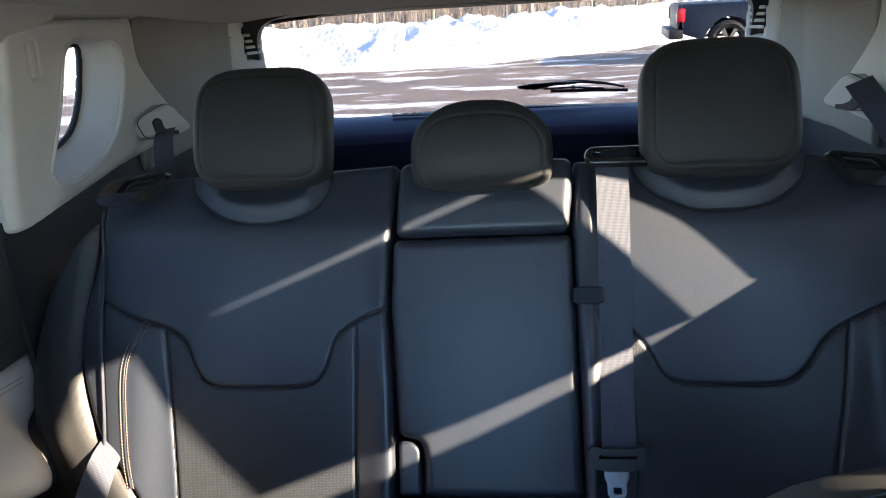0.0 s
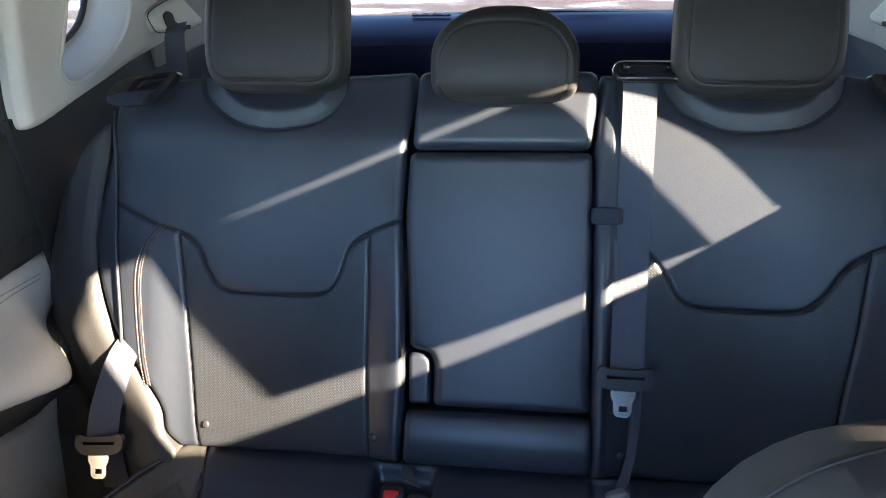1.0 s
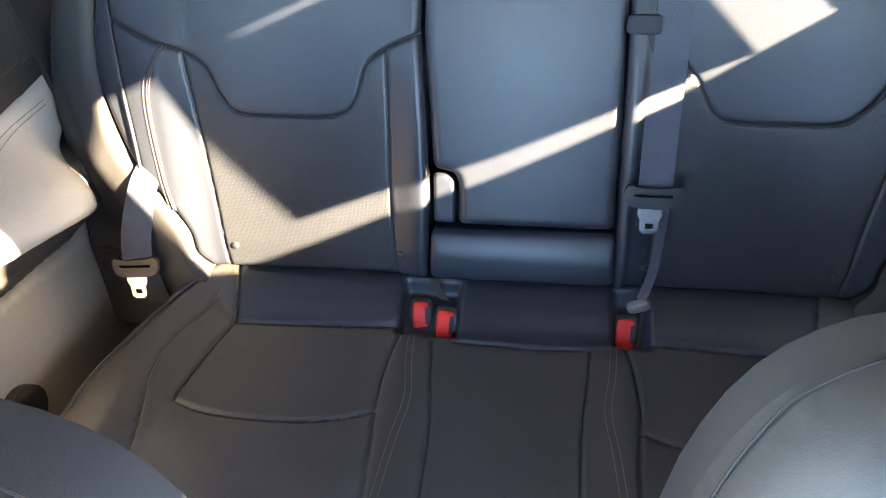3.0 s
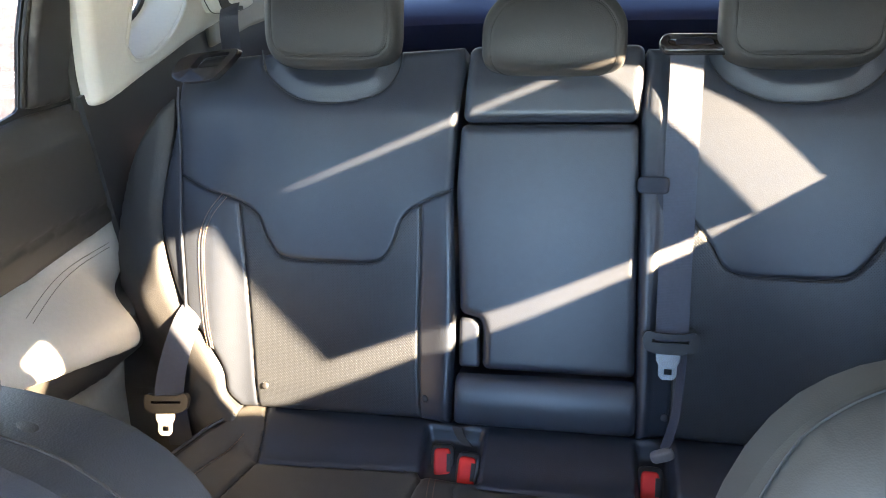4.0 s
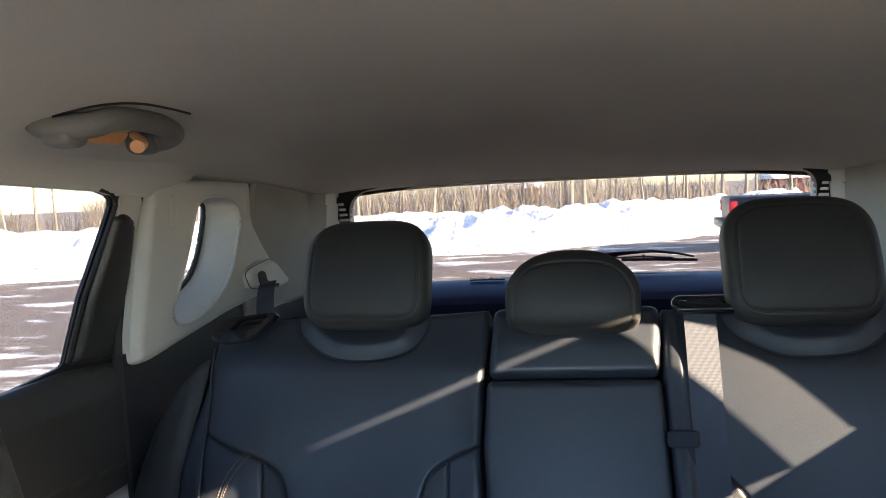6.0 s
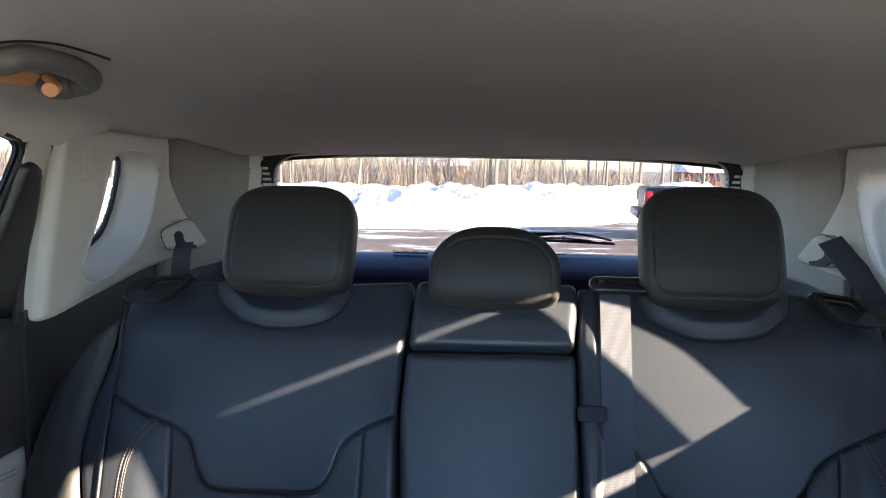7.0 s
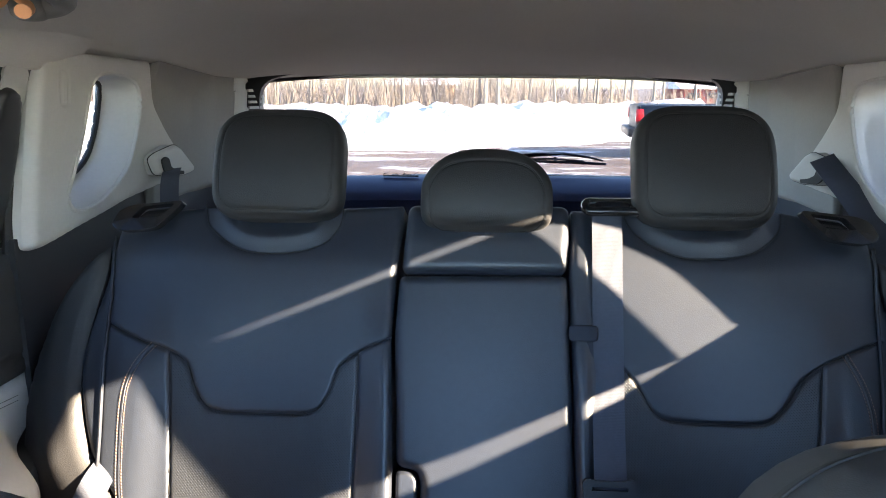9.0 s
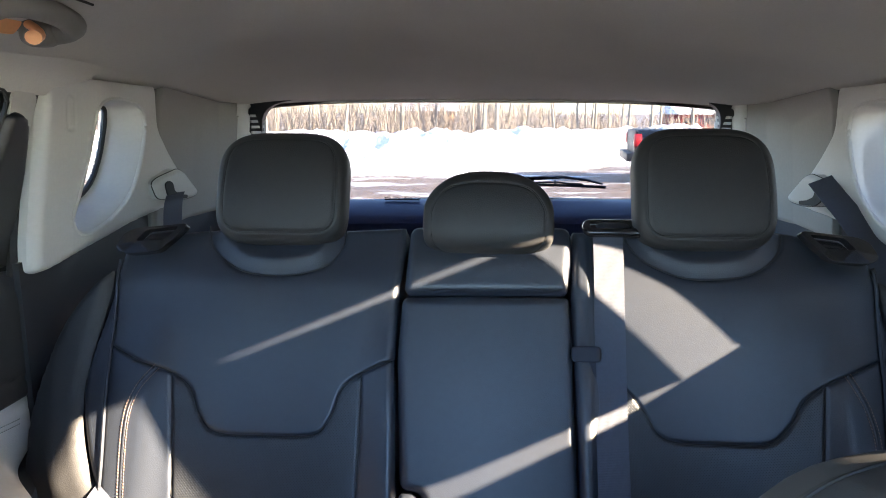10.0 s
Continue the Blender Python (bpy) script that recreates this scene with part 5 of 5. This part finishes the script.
def buckle(x, y, yaw):
    b = thing("belt_buckle", "black seat belt buckle with a red release button", "belt buckle", "belt buckles", at=(x, y, 0.685))
    m = Euler((radians(48), 0, radians(yaw))).to_matrix()
    vs, fs = rounded((0.019, 0.030, 0.012), 5, 8)
    mesh_object("housing", [tuple(m @ Vector((v[0], v[1], v[2] - 0.006))) for v in vs], fs, PLASTIC, b)
    vs, fs = rounded((0.0135, 0.0235, 0.006), 6, 8)
    mesh_object("button", [tuple(m @ Vector((v[0] - 0.001, v[1], v[2] + 0.004))) for v in vs], fs, RED, b, "red release button")
    part("blade_slot", box_bm((0.0062, -0.012, 0.006), (0.0125, 0.015, 0.0114)), RUBBER, b, smooth=False).matrix_local = m.to_4x4()


def strap_stub():
    pts = curve_points([back_point(-0.124, 0.046, 0.014), back_point(-0.116, 0.034, 0.024), back_point(-0.104, 0.024, 0.032)], 6)
    tagged(part("strap_stub", ribbon_bm([tuple(p) for p in pts], (0.9, -0.3, 0.1), 0.018, 0.003), RUBBER, None, smooth=False), "short dark strap end between backrest and cushion", "strap")


strap_stub()
buckle(-0.144, -0.022, 6)
buckle(-0.103, -0.036, -4)
buckle(0.172, -0.032, -2)


# ---- front seats ----
def front_seat(s, cx, y0, z0, label, hide=None):
    hide = hide or FRONT_LEATHER
    seat = thing("car_seat", label, "car seat", "front seats", at=(cx, y0, 0.40))
    o = np.array((cx, y0, 0.40))
    k, c = math.sin(radians(18)), math.cos(radians(18))

    def place(u, v, w):
        u, v, w = np.broadcast_arrays(np.asarray(u, float), v, w)
        return np.stack([cx + u, y0 + v * k - w * c, z0 + v * c + w * k], -1) - o
    half = [(0.0, 0.028), (0.06, 0.028), (0.115, 0.020), (0.155, 0.006), (0.190, -0.022), (0.218, -0.070), (0.238, -0.14), (0.250, -0.25), (0.252, -0.40), (0.235, -0.55)]
    rim = curve_points([(u * (1.10 if s < 0 else 1.0), v) for u, v in half], 6)
    out = np.concatenate([rim, (rim * np.array((-1, 1)))[::-1]])
    seam = curve_points([(0.0, 0.010), (0.06, 0.009), (0.108, -0.002), (0.145, -0.024), (0.174, -0.064), (0.195, -0.13), (0.204, -0.24), (0.200, -0.38), (0.185, -0.54)], 6)
    cross = curve_points([(0.185, -0.095), (0.21, -0.088), (0.225, -0.085)], 5)
    seams = [seam, seam * np.array((-1, 1)), cross, cross * np.array((-1, 1))] if s < 0 else []
    inner = np.concatenate([seam, (seam * np.array((-1, 1)))[::-1]])
    base = lambda u, v: 0.03 * smoothstep(0.14, 0.22, np.abs(u)) * smoothstep(0.0, -0.25, v) + 0.0 * u
    padded(seat, place, out, seams, ([("face_panel", inner, hide, "")] if s < 0 else []) + [("bolster", None, hide, "")], 0.005, lambda u, v: (0.03 if s < 0 else 0.008) * smoothstep(0.14 if s < 0 else 0.05, 0.22, np.abs(u)) * (1 - smoothstep(-0.25, 0.0, v)), 0.035 if s < 0 else 0.075, 0.11, 0.008)
    part("back_cover", sheet_bm([[tuple(p) for p in out[::3]]], lambda a, b, d: Vector(place(a, b, -0.112 + d).tolist()), 0.006), PLASTIC, seat, smooth=False)
    if s < 0:
        run, deep = rim[:-8], np.full(len(rim) - 8, -0.058)
    else:
        inset = np.interp(np.abs(rim[:-8, 0]), [0.0, 0.12, 0.19, 0.235, 0.25], [0.0, 0.0, 0.0005, 0.003, 0.008])
        run = lane(rim, -1.0)[:-8] * inset[:, None] + rim[:-8] * (1 - inset[:, None])
        deep = -0.075 * (1 - np.sqrt(1 - (1 - inset / 0.075) ** 2)) + 0.0005
    for sg in (-1, 1):
        part("welt", tube_bm([tuple(p) for p in place(sg * run[:, 0], run[:, 1], deep)], 0.0013, 6), RUBBER, seat, "dark sewn welt")
    for sg in (-1, 1) if s < 0 else ():
        ln = lane(seam, 0.006) * np.array((sg, 1))
        stitches("stitching", seat, [tuple(q) for q in place(ln[:, 0], ln[:, 1], base(ln[:, 0], ln[:, 1]) + 0.0)], THREAD_GREY, 0.006, 0.004)
    bm = box_bm((-0.25, -0.56, 0.20), (0.25, 0.02, 0.34), 0.05, 3)
    for v in bm.verts:
        v.co += Vector((0, -0.14, 0))
    part("seat_cushion", bm, LEATHER, seat)
    return seat, place


def front_headrest(cx, y, z, label, lean=0.0):
    h = thing("front_headrest", label, "headrest", "front headrests", at=(cx, y, z - 0.1))

    def shape(v):
        a, b, c = v
        return np.array((a * (1 - 0.03 * max(0, c / 0.1) ** 2), b - 0.27 * c - 0.03, c))
    vs, fs = rounded((0.128, 0.058, 0.108), 4.6, 36, shape)
    mesh_object("cushion", [(v[0], v[1], v[2] + 0.1) for v in vs], fs, HEADREST_LEATHER, h)
    for sx in (lean - 0.075, lean + 0.075):
        part("post", tube_bm([(sx, 0.0, 0.02), (sx, 0.005, -0.075)], 0.0065, 12), CHROME, h, "chrome headrest post")
        vs, fs = rounded((0.034, 0.027, 0.013), 3, 10)
        mesh_object("post_guide", [(v[0] + sx, v[1], v[2] - 0.006) for v in vs], fs, PLASTIC, h, "black plastic post guide")
    return h


front_seat(1, 0.370, -0.525, 1.236, "grey-black leather front seat with piped shoulder")
front_seat(-1, -0.400, -0.640, 1.243, "black leather front seat below its headrest", LEATHER)
front_headrest(-0.410, -0.580, 1.335, "grey-black leather front headrest on chrome posts", 0.042)
front_headrest(0.40, -0.54, 1.345, "grey-black leather front headrest on chrome posts")


# ---- on the tailgate ----
def wiper():
    w = thing("rear_wiper", "black rear wiper lying along the foot of the rear window", "wiper", at=(0.1, 1.235, 1.235))
    o = np.array((0.1, 1.235, 1.235))
    f = lambda x, z, d: np.array(hatch_place(x, z, 0.045 + d)) - o
    cover = [(0.05, 1.266), (0.09, 1.271), (0.163, 1.2745), (0.23, 1.272), (0.215, 1.268), (0.15, 1.264), (0.09, 1.256), (0.06, 1.258)]
    part("motor_cover", sheet_bm([round_loop(cover, 0.006)], lambda a, b, d: Vector(f(a, b, d - 0.01)), 0.014), PLASTIC, w, smooth=False)
    part("arm", tube_bm([tuple(f(*q)) for q in ((0.095, 1.2565, 0.020), (0.15, 1.266, 0.022), (0.229, 1.2705, 0.022), (0.30, 1.262, 0.018), (0.345, 1.252, 0.012))], [0.0075, 0.0060, 0.0045, 0.0034, 0.0028], 8), PLASTIC, w)
    part("blade", tube_bm([tuple(f(*q)) for q in ((0.145, 1.2470, 0.010), (0.25, 1.2455, 0.010), (0.354, 1.2425, 0.010))], 0.0042, 8), RUBBER, w)
    part("bracket", tube_bm([tuple(f(*q)) for q in ((0.125, 1.253, 0.016), (0.207, 1.2545, 0.018), (0.29, 1.249, 0.014))], 0.0030, 6), PLASTIC, w)
    part("pivot", tube_bm([tuple(f(0.207, 1.2475, 0.006)), tuple(f(0.207, 1.2580, 0.020))], 0.0045, 8), PLASTIC, w)


wiper()


def loose_threads():
    rng = random.Random(3)
    bm = bmesh.new()
    for i in range(14):
        x = -0.287 + 0.0068 * i
        a = Vector((x, 1.150, 1.209))
        pts = [a, a + Vector((rng.uniform(-.01, .01), 0, 0.003)), a + Vector((rng.uniform(-.012, .012), rng.uniform(-.008, .004), rng.uniform(0.002, 0.009)))]
        t = tube_bm(pts, 0.0008, 5)
        me = bpy.data.meshes.new("tmp")
        t.to_mesh(me)
        t.free()
        bm.from_mesh(me)
    vs = box_bm((-0.292, 1.146, 1.2065), (-0.190, 1.154, 1.2100), 0.001)
    me = bpy.data.meshes.new("tmp")
    vs.to_mesh(me)
    vs.free()
    bm.from_mesh(me)
    tagged(part("frayed_strip", bm, RUBBER, None, smooth=False), "frayed end of a black weather strip on the sill", "weather strip")


loose_threads()


# ---- vehicles and buildings outside ----
def pickup():
    """Its tail at the origin, the nose along +x."""
    t = thing("pickup_truck", "dark blue-grey pickup truck parked on the snowy lot", "pickup truck", at=(3.15, 14.3, 0.0))
    t.rotation_euler = (0, 0, radians(-6))

    def slab(name, prof, y0, y1, mat, parent=t, label="", bevel=0.03):
        bm = bmesh.new()
        a = [bm.verts.new((x, y0, z)) for x, z in prof]
        b = [bm.verts.new((x, y1, z)) for x, z in prof]
        k = len(prof)
        for i in range(k):
            bm.faces.new((a[i], a[(i + 1) % k], b[(i + 1) % k], b[i]))
        bm.faces.new(a[::-1])
        bm.faces.new(b)
        if bevel:
            bmesh.ops.bevel(bm, geom=bm.edges[:], offset=bevel, segments=2, profile=0.5, affect="EDGES")
        return part(name, bm, mat, parent, label)
    arch = lambda cx: [(cx + 0.47 * math.cos(a), 0.42 + 0.47 * math.sin(a)) for a in np.linspace(math.pi, 0, 9)]
    lower = [(0.12, 0.55)] + arch(0.98) + arch(4.75) + [(5.65, 0.55), (5.7, 1.05), (4.2, 1.12), (4.1, 1.10), (0.05, 1.12)]
    slab("body", lower, 0, 1.95, PAINT)
    slab("cab", [(2.05, 1.08), (2.15, 1.78), (2.6, 1.86), (3.4, 1.84), (4.15, 1.12)], 0.08, 1.87, PAINT, bevel=0.05)
    w = slab("side_window", [(2.25, 1.2), (2.32, 1.70), (3.3, 1.72), (3.85, 1.2)], 0.062, 0.075, TRUCK_GLASS, label="dark side window", bevel=0.0)
    slab("tailgate", [(0.0, 0.62), (0.05, 0.62), (0.05, 1.10), (0.0, 1.10)], 0.15, 1.8, TRUCK_PANEL, label="pale sunlit tailgate", bevel=0.01)
    slab("bumper", [(-0.16, 0.46), (0.12, 0.46), (0.12, 0.64), (-0.16, 0.64)], 0.0, 1.95, PLASTIC, label="dark rear bumper", bevel=0.03)
    for y in (-0.01, 1.83):
        slab("tail_light", [(-0.02, 0.78), (0.14, 0.78), (0.14, 1.04), (-0.02, 1.04)], y, y + 0.13, RED_LENS, label="red tail light", bevel=0.02)
    for cx in (0.98, 4.75):
        for y in (-0.02, 1.72):
            wheel = thing("wheel", "", "")
            wheel.parent = t
            wheel.location = (cx, y, 0.40)
            part("tyre", tube_bm([(0.315 * math.cos(a), 0.12, 0.315 * math.sin(a)) for a in np.linspace(0, 2 * math.pi, 24, endpoint=False)], 0.10, 8, 1.0, True), RUBBER, wheel)
            bm = bmesh.new()
            for i in range(6):
                a = i * math.pi / 3
                vs = [bm.verts.new((rr * math.cos(a + dd), yy, rr * math.sin(a + dd))) for rr, dd in ((0.04, -0.6), (0.25, -0.16), (0.25, 0.16), (0.04, 0.6)) for yy in (0.02, 0.06)]
                for f in ((0, 2, 4, 6), (1, 7, 5, 3), (0, 1, 3, 2), (2, 3, 5, 4), (4, 5, 7, 6), (6, 7, 1, 0)):
                    bm.faces.new([vs[j] for j in f])
            part("rim", bm, TRUCK_PANEL, wheel, "alloy rim", smooth=False)


TRUCK_GLASS = material("dark_glass", (0.02, 0.025, 0.035), 0.08, 0.05, 10, 0.0)
TRUCK_PANEL = material("silver_panel", (0.16, 0.145, 0.125), 0.55, 0.1, 10, 0.0)
RED_LENS = material("red_lens", (0.55, 0.02, 0.03), 0.2, 0.05, 10, 0.0)
pickup()


def far_building(x, y, w, d, h, mat, roof, label, turn=0):
    b = thing("building", label, "building", "far buildings", at=(x, y, 0.0))
    b.rotation_euler = (0, 0, radians(turn))
    part("wall", box_bm((-w / 2, -d / 2, 0), (w / 2, d / 2, h), 0.05), mat, b)
    bm = bmesh.new()
    e = 0.5
    lo = [bm.verts.new(p) for p in ((-w / 2 - e, -d / 2 - e, h), (w / 2 + e, -d / 2 - e, h), (w / 2 + e, d / 2 + e, h), (-w / 2 - e, d / 2 + e, h))]
    hi = [bm.verts.new(p) for p in ((-w / 2 - e, 0, h + d * 0.22), (w / 2 + e, 0, h + d * 0.22))]
    for f in ((lo[0], lo[1], hi[1], hi[0]), (lo[2], lo[3], hi[0], hi[1]), (lo[1], lo[2], hi[1]), (lo[3], lo[0], hi[0]), (lo[3], lo[2], lo[1], lo[0])):
        bm.faces.new(f)
    part("roof", bm, roof, b, smooth=False)
    for i in range(max(2, int(w / 4))):
        cx = -w / 2 + (i + 0.5) * w / max(2, int(w / 4))
        o = part("window", box_bm((cx - 0.6, -d / 2 - 0.06, h * 0.35), (cx + 0.6, -d / 2 - 0.005, h * 0.75), 0.02), TRUCK_GLASS, b)


WALL_RED = material("red_siding", (0.30, 0.06, 0.05), 0.7, 0.1, 3, 0.0)
WALL_BLUE = material("blue_siding", (0.12, 0.22, 0.42), 0.6, 0.1, 3, 0.0)
WALL_WHITE = material("white_siding", (0.7, 0.7, 0.7), 0.7, 0.05, 3, 0.0)
WALL_TAN = material("tan_siding", (0.42, 0.25, 0.13), 0.8, 0.1, 3, 0.0)
far_building(21.5, 76, 4, 5, 1.4, WALL_RED, SNOW, "low red building with a snowy roof far behind the lot", 8)
far_building(27, 55, 10, 8, 2.2, WALL_WHITE, SNOW, "low white building with a snowy roof far off", 5)
far_building(-41, 30.5, 12, 5, 3.4, WALL_WHITE, WALL_BLUE, "white building with a blue roof behind the trees", 48)
far_building(-5, 58, 5, 4, 1.6, WALL_TAN, SNOW, "small tan shed among the bare trees", 0)


def pole(x, y):
    p = thing("utility_pole", "weathered wooden utility pole at the edge of the woods", "utility pole", at=(x, y, 0.0))
    part("pole", tube_bm([(0, 0, 0), (0, 0, 9)], [0.15, 0.11], 10), BARK, p)
    part("crossarm", box_bm((-1.1, -0.05, 8.1), (1.1, 0.05, 8.25), 0.01), BARK, p)


pole(-22.5, 20.5)
